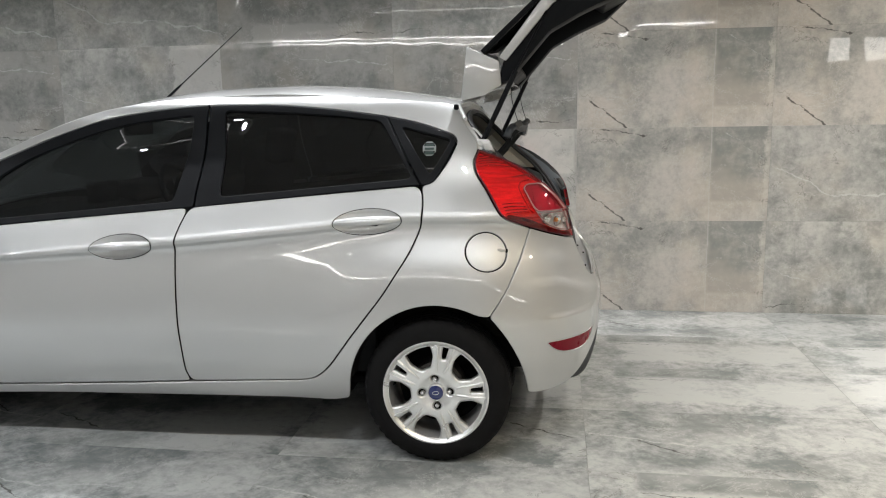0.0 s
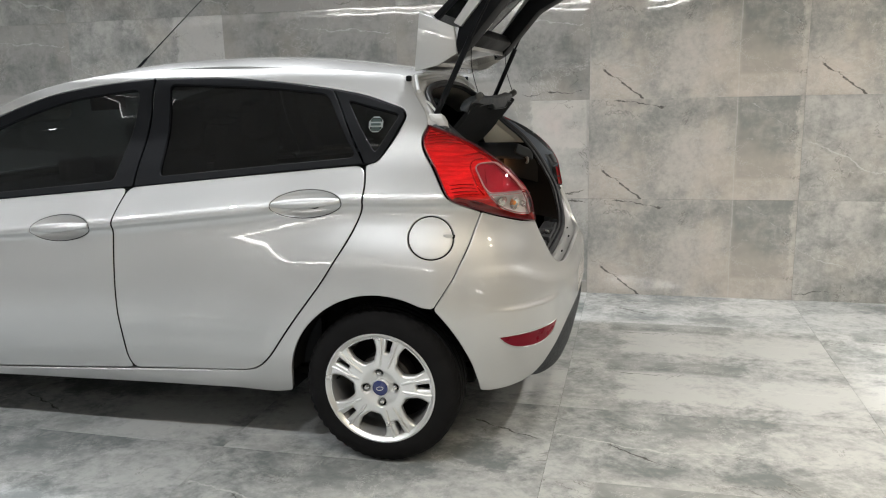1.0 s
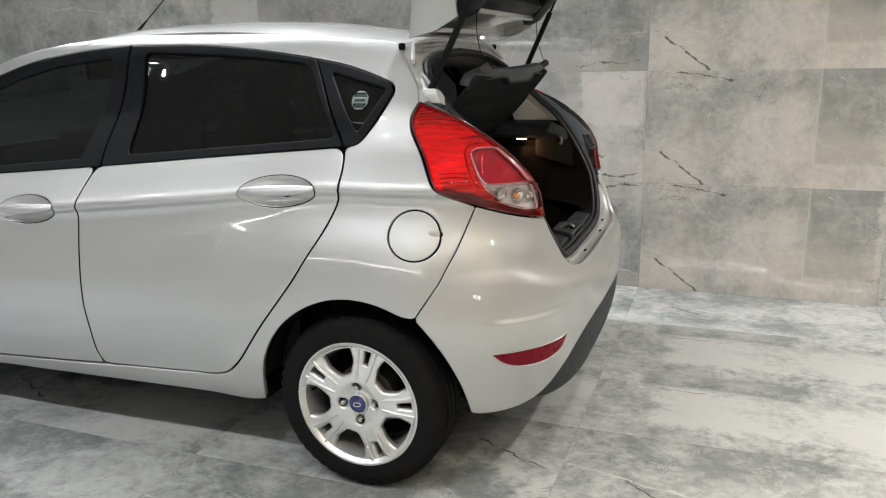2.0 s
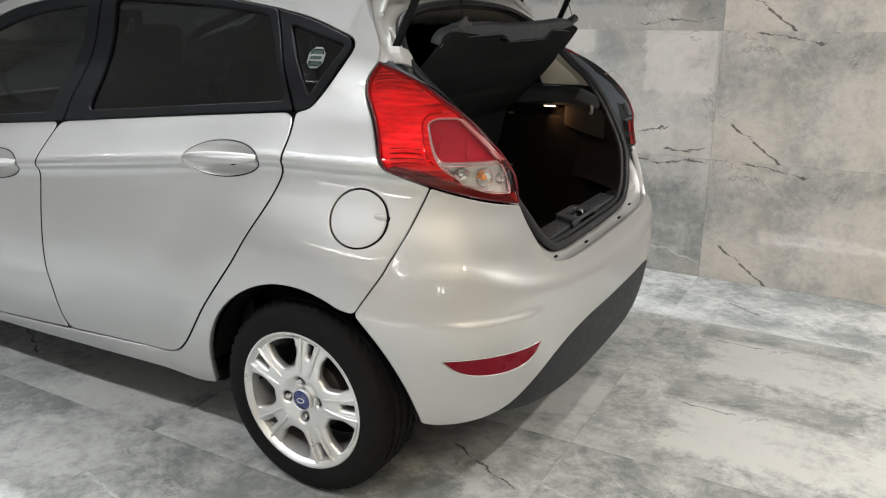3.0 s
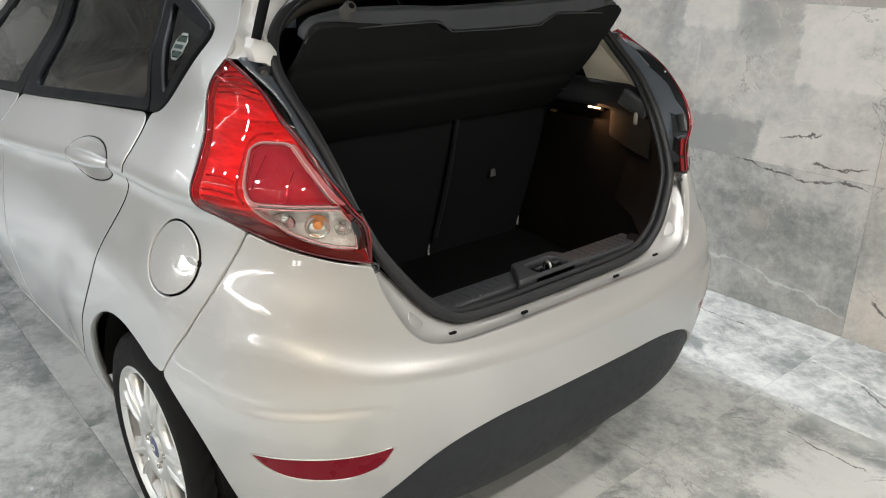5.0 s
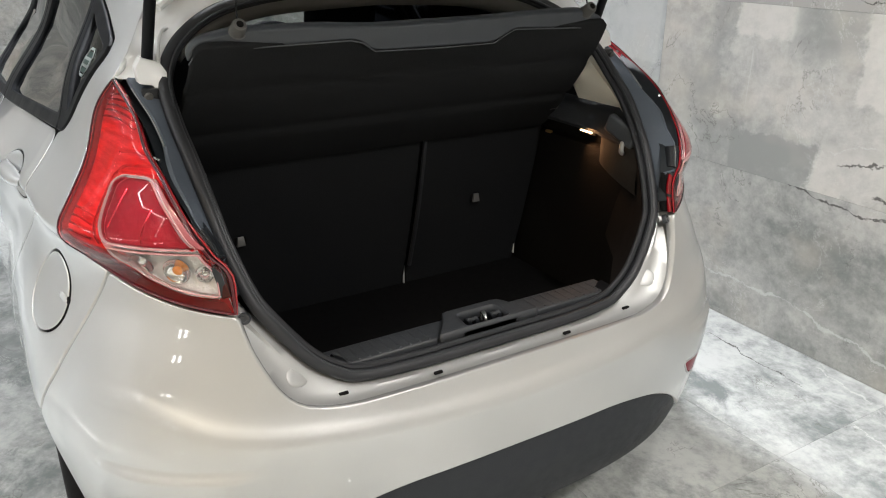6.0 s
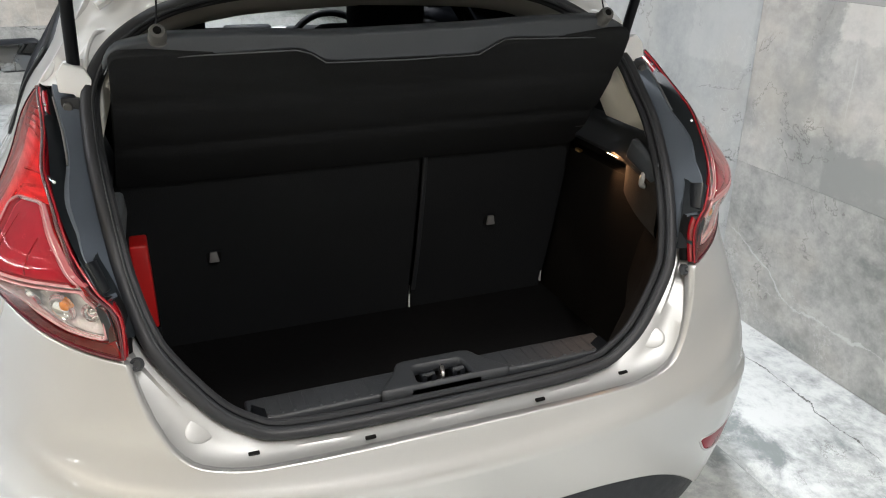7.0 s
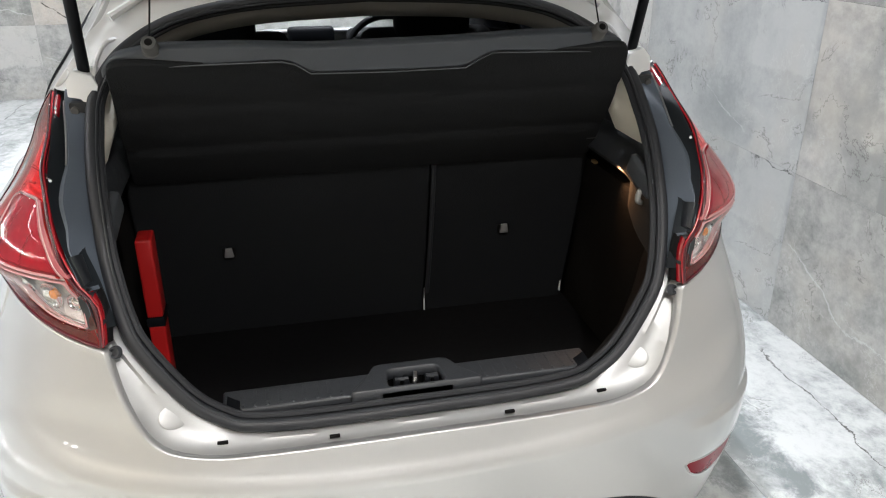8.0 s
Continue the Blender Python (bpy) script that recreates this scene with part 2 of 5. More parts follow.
WALL_D = marble("dark_green_grey_marble_print", (2.2, 9.1, 2.0), tuple(c * .74 for c in DARK), tuple(c * .70 for c in LIGHT), [(.55, .50, 1.2, .46, .004)], [(.80, .03, 1.2, .05, .004)],
                [(.20, .70, .16, .40, -.12, .05, 1.4), (.25, 1.0, -.05, .11, .24, .02, .9), (.62, 1.25, .36, .64, .08, .05, 1.2), (-.05, .25, .30, .64, .07, .05, 1.2)])
WALL_E = marble("warm_pale_marble_print", (4.6, 3.3, 6.0), (.265, .268, .258), (.545, .526, .492), [(.80, .16, .98, .20, .003)], [(.84, .125, 1.02, .15, .003), (.98, .03, 1.2, .05, .005)],
                [(.41, .75, -.05, .145, -.22, .012, .7), (.24, .44, -.05, .20, -.09, .035, 1.3), (-.05, .30, .14, .58, -.10, .030, 1.2), (.27, .36, .40, .64, -.10, .025, 1.3), (.36, .60, .50, .66, .10, .010, .5), (.62, .83, .48, .66, -.09, .03, 1.3),
                 (.86, 1.20, .32, .66, .13, .010, .4), (.76, 1.02, .0, .16, .09, .02, 1.0), (.42, .80, .18, .44, .03, .03, 1.2)], [(.44, .20, .48, .003), (.62, .16, .34, .003)], mottle=.75)
WALL_F = marble("smooth_blue_grey_marble_print", (6.4, 5.2, 7.0), (.275, .290, .288), (.470, .474, .462), [(.55, .20, .92, .05, .0025)], [(.96, .598, 1.22, .606, .0035)],
                [(.86, 1.20, .34, .66, .10, .010, .4), (.50, .82, .04, .25, -.07, .05, 1.4), (.92, 1.25, .04, .18, .06, .025, 1.1), (.20, .60, .36, .60, .05, .03, 1.0)], mottle=.6)
FLOOR_DARK, FLOOR_LIGHT, COOL = (.168, .185, .186), (.472, .486, .482), (1.01, 1.0, .99)
FLOOR_A = marble("pale_grey_marble_print", (3.1, 8.2, 1.0), FLOOR_DARK, FLOOR_LIGHT, [(.7, .35, 1.2, .30, .003)], [(.17, .455, .44, .435, .004)],
                 [(.18, .80, .475, .64, -0.16, 0.022, 0.85), (.28, 1.25, .13, .43, 0.08, 0.050, 1.45), (-.05, .28, .05, .50, -0.05, 0.069, 1.45), (.10, .80, -.05, .10, -0.05, 0.043, 1.45), (.84, 1.25, .44, .64, -0.02, 0.043, 1.21)], (), .016, .45, 1.05, COOL, .9, .055)
FLOOR_B = marble("blue_grey_marble_print", (11.7, 4.4, 9.0), (.168, .184, .186), tuple(c * .95 for c in FLOOR_LIGHT), [(.0, .345, .30, .272, .0065), (.28, .275, .80, .28, .005)], [(.20, .29, .47, .14, .005)],
                 [(.40, .82, .45, .64, -0.10, 0.030, 0.97), (.10, .90, .04, .20, -0.06, 0.069, 1.45), (.70, 1.25, .28, .45, 0.07, 0.056, 1.45), (-.05, .30, .36, .64, -0.04, 0.069, 1.45)], (), .016, .45, 1.05, COOL, .9, .055)
FLOOR_C = marble("cracked_grey_marble_print", (5.9, 1.4, 4.0), FLOOR_DARK, tuple(c * .98 for c in FLOOR_LIGHT), [(.05, .12, .60, .22, .005)], [(.85, .44, 1.18, .28, .0055)],
                 [(.08, .60, .30, .60, 0.09, 0.056, 1.45), (.55, 1.10, -.05, .24, -0.09, 0.043, 1.21), (.70, 1.0, .46, .64, -0.05, 0.043, 1.45)], (), .016, .45, 1.05, COOL, .9, .055)
FLOOR_D = marble("veined_grey_marble_print", (9.2, 7.7, 6.0), FLOOR_DARK, tuple(c * 1.02 for c in FLOOR_LIGHT), [(.94, .565, 1.2, .52, .006), (.10, .10, .55, .22, .004)], [(.18, .455, .60, .44, .0045), (.58, .44, 1.02, .40, .004)],
                 [(.30, .90, -.05, .16, -0.10, 0.037, 1.21), (.05, .75, .22, .42, 0.06, 0.056, 1.45), (.80, 1.25, .18, .40, -0.05, 0.069, 1.45)], (), .016, .45, 1.05, COOL, .9, .055)


# ---- building blocks ----
def part(name, shape, material, parent, label="", normals=None):
    """Links a bmesh, or (verts, faces), as one mesh object under a thing or a part."""
    me = bpy.data.meshes.new(name)
    if isinstance(shape, bmesh.types.BMesh):
        shape.to_mesh(me)
        shape.free()
    else:
        me.from_pydata([tuple(map(float, v)) for v in shape[0]], [], [tuple(map(int, f)) for f in shape[1]])
    for p in me.polygons:
        p.use_smooth = True
    if normals is not None:
        me.normals_split_custom_set_from_vertices([tuple(map(float, n)) for n in normals])
    else:
        me.set_sharp_from_angle(angle=radians(40))
    if material:
        me.materials.append(material)
    ob = new(name, me)
    ob.parent = parent
    if label:
        ob["label"] = label
    return ob


def block(x0, x1, y0, y1, z0, z1, bevel=.006, segments=2):
    bm = bmesh.new()
    bmesh.ops.create_cube(bm, size=1, matrix=pose((x0 + x1) / 2, (y0 + y1) / 2, (z0 + z1) / 2) @ Matrix.Diagonal((abs(x1 - x0), abs(y1 - y0), abs(z1 - z0), 1)))
    if bevel:
        bmesh.ops.bevel(bm, geom=bm.edges[:], offset=bevel, segments=segments, affect="EDGES", profile=.6)
    return bm


def moved(bm, m):
    bm.transform(m)
    return bm


def lathe(profile, n=48, axis="Y"):
    """Turned body: profile of (radius, along) about the axis."""
    v, f = [], []
    for i in range(n):
        a = 2 * math.pi * i / n
        for r, h in profile:
            p = (r * math.cos(a), h, r * math.sin(a)) if axis == "Y" else (r * math.cos(a), r * math.sin(a), h) if axis == "Z" else (h, r * math.cos(a), r * math.sin(a))
            v.append(p)
    k = len(profile)
    for i in range(n):
        for j in range(k - 1):
            a, b = i * k + j, ((i + 1) % n) * k + j
            f.append((a, a + 1, b + 1, b) if axis != "Z" else (a, b, b + 1, a + 1))
    bm = bmesh.new()
    vs = [bm.verts.new(p) for p in v]
    for q in f:
        bm.faces.new([vs[i] for i in q])
    bmesh.ops.remove_doubles(bm, verts=bm.verts, dist=1e-5)
    bmesh.ops.recalc_face_normals(bm, faces=bm.faces)
    return bm


def tube(points, radius, sides=10, closed=False, flat=1.0):
    """A round bar along a line of points."""
    pts = [Vector(p) for p in points]
    n = len(pts)
    v, f = [], []
    up = None
    for i, p in enumerate(pts):
        a, b = pts[(i - 1) % n] if closed or i else p, pts[(i + 1) % n] if closed or i < n - 1 else p
        d = (b - a).normalized()
        if up is None:
            up = d.orthogonal().normalized()
        up = (up - d * up.dot(d)).normalized()
        side = d.cross(up)
        rad = radius(i / (n - 1)) if callable(radius) else radius
        for k in range(sides):
            t = 2 * math.pi * k / sides
            v.append(p + up * (rad * math.cos(t)) + side * (rad * flat * math.sin(t)))
    for i in range(n if closed else n - 1):
        for k in range(sides):
            j = (i + 1) % n
            f.append((i * sides + k, i * sides + (k + 1) % sides, j * sides + (k + 1) % sides, j * sides + k))
    if not closed:
        f += [tuple(range(sides))[::-1], tuple((n - 1) * sides + k for k in range(sides))]
    bm = bmesh.new()
    vs = [bm.verts.new(p) for p in v]
    for q in f:
        bm.faces.new([vs[i] for i in q])
    bmesh.ops.recalc_face_normals(bm, faces=bm.faces)
    return bm


def smooth_line(points, n=8, closed=False):
    """Catmull-Rom line through points of any dimension."""
    p = np.array(points, float)
    k = len(p)
    out = []
    for i in range(k if closed else k - 1):
        a, b, c, d = (p[(i + j) % k] if closed else p[min(max(i + j, 0), k - 1)] for j in (-1, 0, 1, 2))
        for t in np.arange(n) / n:
            out.append(.5 * (2 * b + (c - a) * t + (2 * a - 5 * b + 4 * c - d) * t * t + (3 * b - a - 3 * c + d) * t**3))
    if not closed:
        out.append(p[-1])
    return np.array(out)


def outline(corners, radius=.02, pitch=.012):
    """A closed outline with rounded corners, in even steps. A corner is (a, b) or (a, b, radius)."""
    corners = [q for i, q in enumerate(corners) if np.hypot(q[0] - corners[i - 1][0], q[1] - corners[i - 1][1]) > 1e-4]
    c = [np.array(q[:2], float) for q in corners]
    r = [q[2] if len(q) > 2 else radius for q in corners]
    pts = []
    n = len(c)
    for i in range(n):
        a, b, d = c[i - 1], c[i], c[(i + 1) % n]
        la, ld = np.linalg.norm(a - b), np.linalg.norm(d - b)
        q = min(r[i], la * .499, ld * .499)
        s, e = b + (a - b) * (q / la), b + (d - b) * (q / ld)
        m = max(2, int(q / pitch * 1.5) + 2)
        for t in np.linspace(0, 1, m):
            pts.append((1 - t)**2 * s + 2 * t * (1 - t) * b + t * t * e)
    dense = []
    for i, p in enumerate(pts):
        q = pts[(i + 1) % len(pts)]
        gap = np.linalg.norm(q - p)
        if gap < 1e-5:
            continue
        for t in np.arange(max(1, round(gap / pitch))) / max(1, round(gap / pitch)):
            dense.append(p + (q - p) * t)
    dense = np.array(dense)
    area = np.sum(dense[:, 0] * np.roll(dense[:, 1], -1) - np.roll(dense[:, 0], -1) * dense[:, 1])
    return dense if area > 0 else dense[::-1]


def inset(loop, d):
    t = np.roll(loop, -1, 0) - np.roll(loop, 1, 0)
    t = t / np.maximum(np.linalg.norm(t, axis=1, keepdims=True), 1e-9)
    return loop + np.stack((-t[:, 1], t[:, 0]), 1) * d


def inside(points, loop):
    x, y = points[:, 0][:, None], points[:, 1][:, None]
    a, b = loop, np.roll(loop, -1, 0)
    cross = ((a[:, 1] > y) != (b[:, 1] > y)) & (x < (b[:, 0] - a[:, 0]) * (y - a[:, 1]) / np.where(b[:, 1] == a[:, 1], 1e-12, b[:, 1] - a[:, 1]) + a[:, 0])
    return np.sum(cross, 1) % 2 == 1


def panel(name, loop, material, parent, surface, holes=(), depth=.012, grid=.03, lift=0.0, side=1, gap=.0, round_edge=.003, label="", lines=None, shade_edge=False):
    """A sheet cut to an outline on a curved surface, with holes, rolled edges and a turned-in rim."""
    outer = inset(loop, gap)
    cuts = [inset(h, -gap) for h in holes]
    rings = [(outer, inset(outer, round_edge))] + [(c, inset(c, -round_edge)) for c in cuts]
    inner = [r[1] for r in rings]
    lo, hi = outer.min(0), outer.max(0)
    gx, gy = np.meshgrid(np.arange(lo[0], hi[0], grid), np.arange(lo[1], hi[1], grid))
    gx = gx + (np.arange(gx.shape[0]) % 2)[:, None] * grid / 2
    free = np.stack((gx.ravel(), gy.ravel()), 1)
    gaps = np.full(len(free), grid * .45)
    if lines is not None:
        close = np.min(np.hypot(free[:, 0][:, None] - lines[:, 0], free[:, 1][:, None] - lines[:, 1]), 1)
        free = np.concatenate((free[close > .016], lines))
        gaps = np.concatenate((np.full(np.sum(close > .016), grid * .45), np.full(len(lines), .0025)))
    keep = inside(free, inner[0])
    for c in inner[1:]:
        keep &= ~inside(free, c)
    free, gaps = free[keep], gaps[keep]
    edge = np.concatenate(inner)
    if len(free):
        near = np.min(np.hypot(free[:, 0][:, None] - edge[:, 0], free[:, 1][:, None] - edge[:, 1]), 1)
        free = free[near > gaps]
    flat = np.concatenate((edge, free))
    edges, start = [], 0
    for c in inner:
        edges += [(start + i, start + (i + 1) % len(c)) for i in range(len(c))]
        start += len(c)
    out = geometry.delaunay_2d_cdt([Vector(p) for p in flat], edges, [], 0, 1e-6)
    flat2 = np.array([tuple(p) for p in out[0]])
    tri = np.array([t for t in out[2]])
    mid = flat2[tri].mean(1)
    keep = inside(mid, inner[0])
    for c in inner[1:]:
        keep &= ~inside(mid, c)
    tri = tri[keep]
    count = len(flat2)
    index = {}
    for i, ids in enumerate(out[3]):
        for q in ids:
            index[q] = i

    def lay(p, out_by):
        e = 1e-3
        q = surface(p[:, 0], p[:, 1])
        n = np.cross(surface(p[:, 0] + e, p[:, 1]) - surface(p[:, 0] - e, p[:, 1]), surface(p[:, 0], p[:, 1] + e) - surface(p[:, 0], p[:, 1] - e))
        n = n / np.maximum(np.linalg.norm(n, axis=1, keepdims=True), 1e-12)
        return q + n * out_by, n

    verts, normals = lay(flat2, lift)
    verts, normals, faces = [verts], [normals], [tuple(t) for t in tri]
    begin, skirt = 0, set()
    for k, (rim, ring) in enumerate(rings):
        m = len(rim)
        at = [index.get(begin + i) for i in range(m)]
        begin += m
        top, tn = lay(rim, lift - round_edge * .5)
        low, _ = lay(rim, lift - depth)
        ringp, _ = lay(ring, lift)
        away = top - ringp
        away = away / np.maximum(np.linalg.norm(away, axis=1, keepdims=True), 1e-12)
        verts += [top, low]
        normals += [(tn + away) / np.sqrt(2), away]
        for i in range(m):
            j = (i + 1) % m
            a, b = count + i, count + j
            if at[i] is not None and at[j] is not None and at[i] != at[j]:
                faces.append((at[i], a, b, at[j]))
            skirt.add(len(faces))
            faces.append((a, a + m, b + m, b))
        count += 2 * m
    verts, normals = np.concatenate(verts), np.concatenate(normals)
    good = []
    for f in faces:
        p = verts[list(f)]
        n = np.cross(p[1] - p[0], p[2] - p[0])
        if n @ normals[list(f)].mean(0) < 0:
            f = f[::-1]
        good.append(f)
    if side < 0:
        verts, normals = verts * (1, -1, 1), normals * (1, -1, 1)
        good = [f[::-1] for f in good]
    ob = part(name, (verts, good), material, parent, label, normals)
    # Turned-in rim in black: the shade of the gap is put into its colour.
    if shade_edge:
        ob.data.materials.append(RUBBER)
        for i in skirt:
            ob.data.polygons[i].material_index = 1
    return ob


def ring_loft(loops, closed=False):
    """A skin across lines of equally many points."""
    k = len(loops[0])
    v = np.concatenate(loops)
    f = []
    for a in range(len(loops) - 1):
        for i in range(k if closed else k - 1):
            j = (i + 1) % k
            f.append((a * k + i, a * k + j, (a + 1) * k + j, (a + 1) * k + i))
    return v, f


def thing(name, label, category, at=(0, 0, 0), group="", kind=""):
    ob = new(name)
    ob.location = at
    return tagged(ob, label, category, group, kind)



def spline(xs, ys):
    """Monotone cubic curve through a few stations."""
    xs, ys = np.array(xs, float), np.array(ys, float)
    d = np.diff(ys) / np.diff(xs)
    m = np.concatenate(([d[0]], np.where(d[:-1] * d[1:] > 0, 2 * d[:-1] * d[1:] / np.where(d[:-1] + d[1:] == 0, 1, d[:-1] + d[1:]), 0), [d[-1]]))

    def f(x):
        x = np.clip(x, xs[0], xs[-1])
        i = np.clip(np.searchsorted(xs, x) - 1, 0, len(xs) - 2)
        h = xs[i + 1] - xs[i]
        t = (x - xs[i]) / h
        return (2 * t**3 - 3 * t * t + 1) * ys[i] + (t**3 - 2 * t * t + t) * h * m[i] + (3 * t * t - 2 * t**3) * ys[i + 1] + (t**3 - t * t) * h * m[i + 1]
    return f


def step(a, b, x):
    t = np.clip((x - a) / (b - a), 0, 1)
    return t * t * (3 - 2 * t)


half_width = spline([.15, .22, .27, .32, .42, .55, .62, .70, .78, .84, .88, .910, .925, .938, .945, .951, .966, 1.0, 1.06, 1.13, 1.20, 1.30, 1.38, 1.44],
                    [.69, .745, .772, .786, .806, .820, .8175, .811, .802, .7935, .7875, .7850, .7868, .7945, .7985, .7990, .7935, .767, .720, .680, .630, .562, .512, .41])
rear_end = spline([.15, .25, .31, .42, .52, .585, .605, .625, .66, .71, .80, .90, .98, 1.06, 1.2, 1.3, 1.44],
                  [.55, .597, .622, .642, .645, .6445, .640, .630, .618, .608, .592, .578, .566, .54, .44, .33, .20])
swing = spline([.15, .95, 1.06, 1.2, 1.44], [-.05, -.05, -.08, -.15, -.30])
TURN_R = .57
CREASE_RISE = spline([0, .10, .27, .37, .43, .50, .60], [0, .004, .026, .044, .072, .10, .10])


def belt_shift(x, z):
    """The shoulder line falls towards the front."""
    return .095 * np.minimum(x + .1, 0) * step(.45, .85, z) * (1 - step(1.15, 1.4, z))


def flank(x, z):
    w = half_width(z - belt_shift(x, z))
    w = w + .040 * step(.1, -1.3, x) * (1 - .4 * step(.95, 1.3, z)) - .10 * step(-2.2, -3.3, x)
    w = w - .024 * step(-.85, .05, x) * step(.72, .93, z) * (1 - step(1.09, 1.21, z)) - .008 * step(-.30, .05, x)
    w = w + .012 * step(.93, .71, z) * step(.40, .62, z) * step(-.30, .08, x) * (1 - step(.20, .33, x))
    for ax in (0.0, -2.489):
        d = np.hypot(x - ax, (z - .285) * np.where(z > .285, .92, 1))
        w = w + .0145 * (1 - step(.41, .60, d))
    return w


def skin(u, z):
    """The car's outer skin: u runs along the flank, round the rear corner and on to the other flank; z is the height."""
    u, z = np.asarray(u, float), np.asarray(z, float)
    side = np.abs(u - (TURN_R * math.pi / 2 - .05))
    rise = CREASE_RISE(side) * step(.47, .58, z) * (1 - step(.74, .86, z))
    x0, xr = swing(z), rear_end(z - rise)
    far = u > x0 + TURN_R * math.pi / 2
    v = np.where(far, 2 * x0 + TURN_R * math.pi - u, u)
    phi = np.clip((v - x0) / TURN_R, 0, math.pi / 2)
    p = 3 + .32 * (1 - step(.58, .74, z))
    r = (np.sin(phi)**p + np.cos(phi)**p) ** (-1 / p)
    x = np.where(v < x0, v, x0 + (xr - x0) * r * np.sin(phi))
    y = -flank(np.minimum(x, x0 + .35), z) * np.where(v < x0, 1, r * np.cos(phi))
    ledge = .010 * step(.592, .566, z) * step(.36, .54, z) * step(.58, .48, side) * step(.32, .38, side)
    x, y = x + ledge * np.sin(phi), y - ledge * np.cos(phi)
    y = y - .026 * step(.20, .36, x) * (1 - step(.42, .54, x)) * step(.90, 1.0, z) * (1 - step(1.09, 1.19, z)) * (y < 0)
    return np.stack((x, np.where(far, -y, y), z), -1)

# ---- the room ----
TILE_W, TILE_H, JOINT = 1.22, .61, .0008
JOINT_X = .575


def tile_mesh(name, material, w=TILE_W, h=TILE_H):
    e, c = JOINT / 2, .0005
    v = []
    for d, z in ((0, 0), (0, .011 - c), (c, .011)):
        v += [(e + d, e + d, z), (w - e - d, e + d, z), (w - e - d, h - e - d, z), (e + d, h - e - d, z)]
    f = [(8, 9, 10, 11)] + [(a + i, a + (i + 1) % 4, a + 4 + (i + 1) % 4, a + 4 + i) for a in (0, 4) for i in range(4)]
    me = bpy.data.meshes.new(name)
    me.from_pydata(v, [], f)
    me.materials.append(material)
    return me


ROOM_X0, ROOM_X1, ROOM_Y0 = JOINT_X - 5 * TILE_W, JOINT_X + 5 * TILE_W, WALL_Y - 18 * TILE_H
floor = tagged(part("floor", block(ROOM_X0 - .2, ROOM_X1 + .2, ROOM_Y0 - .2, WALL_Y + .2, -.2, -.011, 0), GROUT, None), "polished pale grey marble-look tile floor", "floor", kind="structure")
wall_back = tagged(part("wall_north", block(ROOM_X0, ROOM_X1, WALL_Y + .011, WALL_Y + .2, -.011, CEILING, 0), GROUT, None), "wall clad in glossy grey marble-look tiles", "wall", kind="structure")
wall_front = tagged(part("wall_west", block(ROOM_X0 - .2, ROOM_X0 - .011, ROOM_Y0, WALL_Y + .2, -.011, CEILING, 0), GROUT, None), "wall clad in glossy grey marble-look tiles", "wall", kind="structure")
# Unseen walls and ceiling, added to steer reflections and fill light.
tagged(part("wall_east", block(ROOM_X1, ROOM_X1 + .2, ROOM_Y0, WALL_Y + .2, -.011, CEILING, 0), FAR_WALL, None), "plain grey showroom wall, unseen, added to shape the light", "wall", kind="structure")
tagged(part("wall_south", block(ROOM_X0, ROOM_X1, ROOM_Y0 - .2, ROOM_Y0, -.011, CEILING, 0), FAR_WALL, None), "plain grey showroom wall, unseen, added to shape the light", "wall", kind="structure")
tagged(part("ceiling", block(ROOM_X0 - .2, ROOM_X1 + .2, ROOM_Y0 - .2, WALL_Y + .2, CEILING, CEILING + .2, 0), CEILING_PAINT, None), "plain grey showroom ceiling, unseen, added to shape the light", "ceiling", kind="structure")

WALL_PRINTS = [tile_mesh("wall_tile", q) for q in (WALL_A, WALL_B, WALL_C, WALL_D, WALL_E, WALL_F)]
FLOOR_PRINTS = [tile_mesh("floor_tile", q) for q in (FLOOR_A, FLOOR_B, FLOOR_C, FLOOR_D)]

# LED lines and glazing on the far side
LED = glowing("led_strip_glow", (1, .99, .96), 42)
CEILING_LED = glowing("ceiling_led_glow", (1, .99, .97), 15)
DAY = glowing("daylight_beyond_glazing", (1, .97, .92), 7)
for route in ([(-6.0, 2.93), (-3.0, 2.88), (1.75, 2.79), (2.0, 2.98), (3.4, 3.01)], [(-5.6, 2.83), (-3.0, 2.78), (1.24, 2.66), (1.78, 2.77)]):
    line = thing("led_strip", "thin white LED light line along the far wall", "light strip", (0, ROOM_Y0 + .03, 0))
    part("diffuser", tube([(x, 0, z) for x, z in route], .008, 8), LED, line)
    part("holder", tube([(x, -.02, z) for x, z in route], .012, 6), STEEL, line)
for (x0, y0), (x1, y1) in (((-3.6, -3.1), (1.6, -3.1)), ((1.6, -3.1), (3.0, -5.2)), ((-3.6, -3.1), (-4.6, -5.2)), ((-2.6, -6.3), (2.4, -6.3))):
    line = thing("led_strip", "thin white LED light line on the ceiling", "light strip", (0, 0, CEILING))
    part("diffuser", tube([(x0, y0, -.018), (x1, y1, -.018)], .005, 8), CEILING_LED, line)
    part("holder", tube([(x0, y0, -.006), (x1, y1, -.006)], .012, 6), STEEL, line)
window = thing("window_1", "bright glazed showroom opening in the far wall", "window", (0, ROOM_Y0, 0), kind="structure")
for a, b, c, d in ((5.55, 5.92, 2.2, 2.6), (6.2, 6.62, 2.2, 2.6)):
    part("pane", block(a, b, .02, .03, c, d, 0), DAY, window)
    for e, f, m, n in ((a - .05, a, c - .05, d + .05), (b, b + .05, c - .05, d + .05), (a, b, c - .05, c), (a, b, d, d + .05)):
        part("window_frame", block(e, f, .005, .06, m, n, .004), TRIM, window)

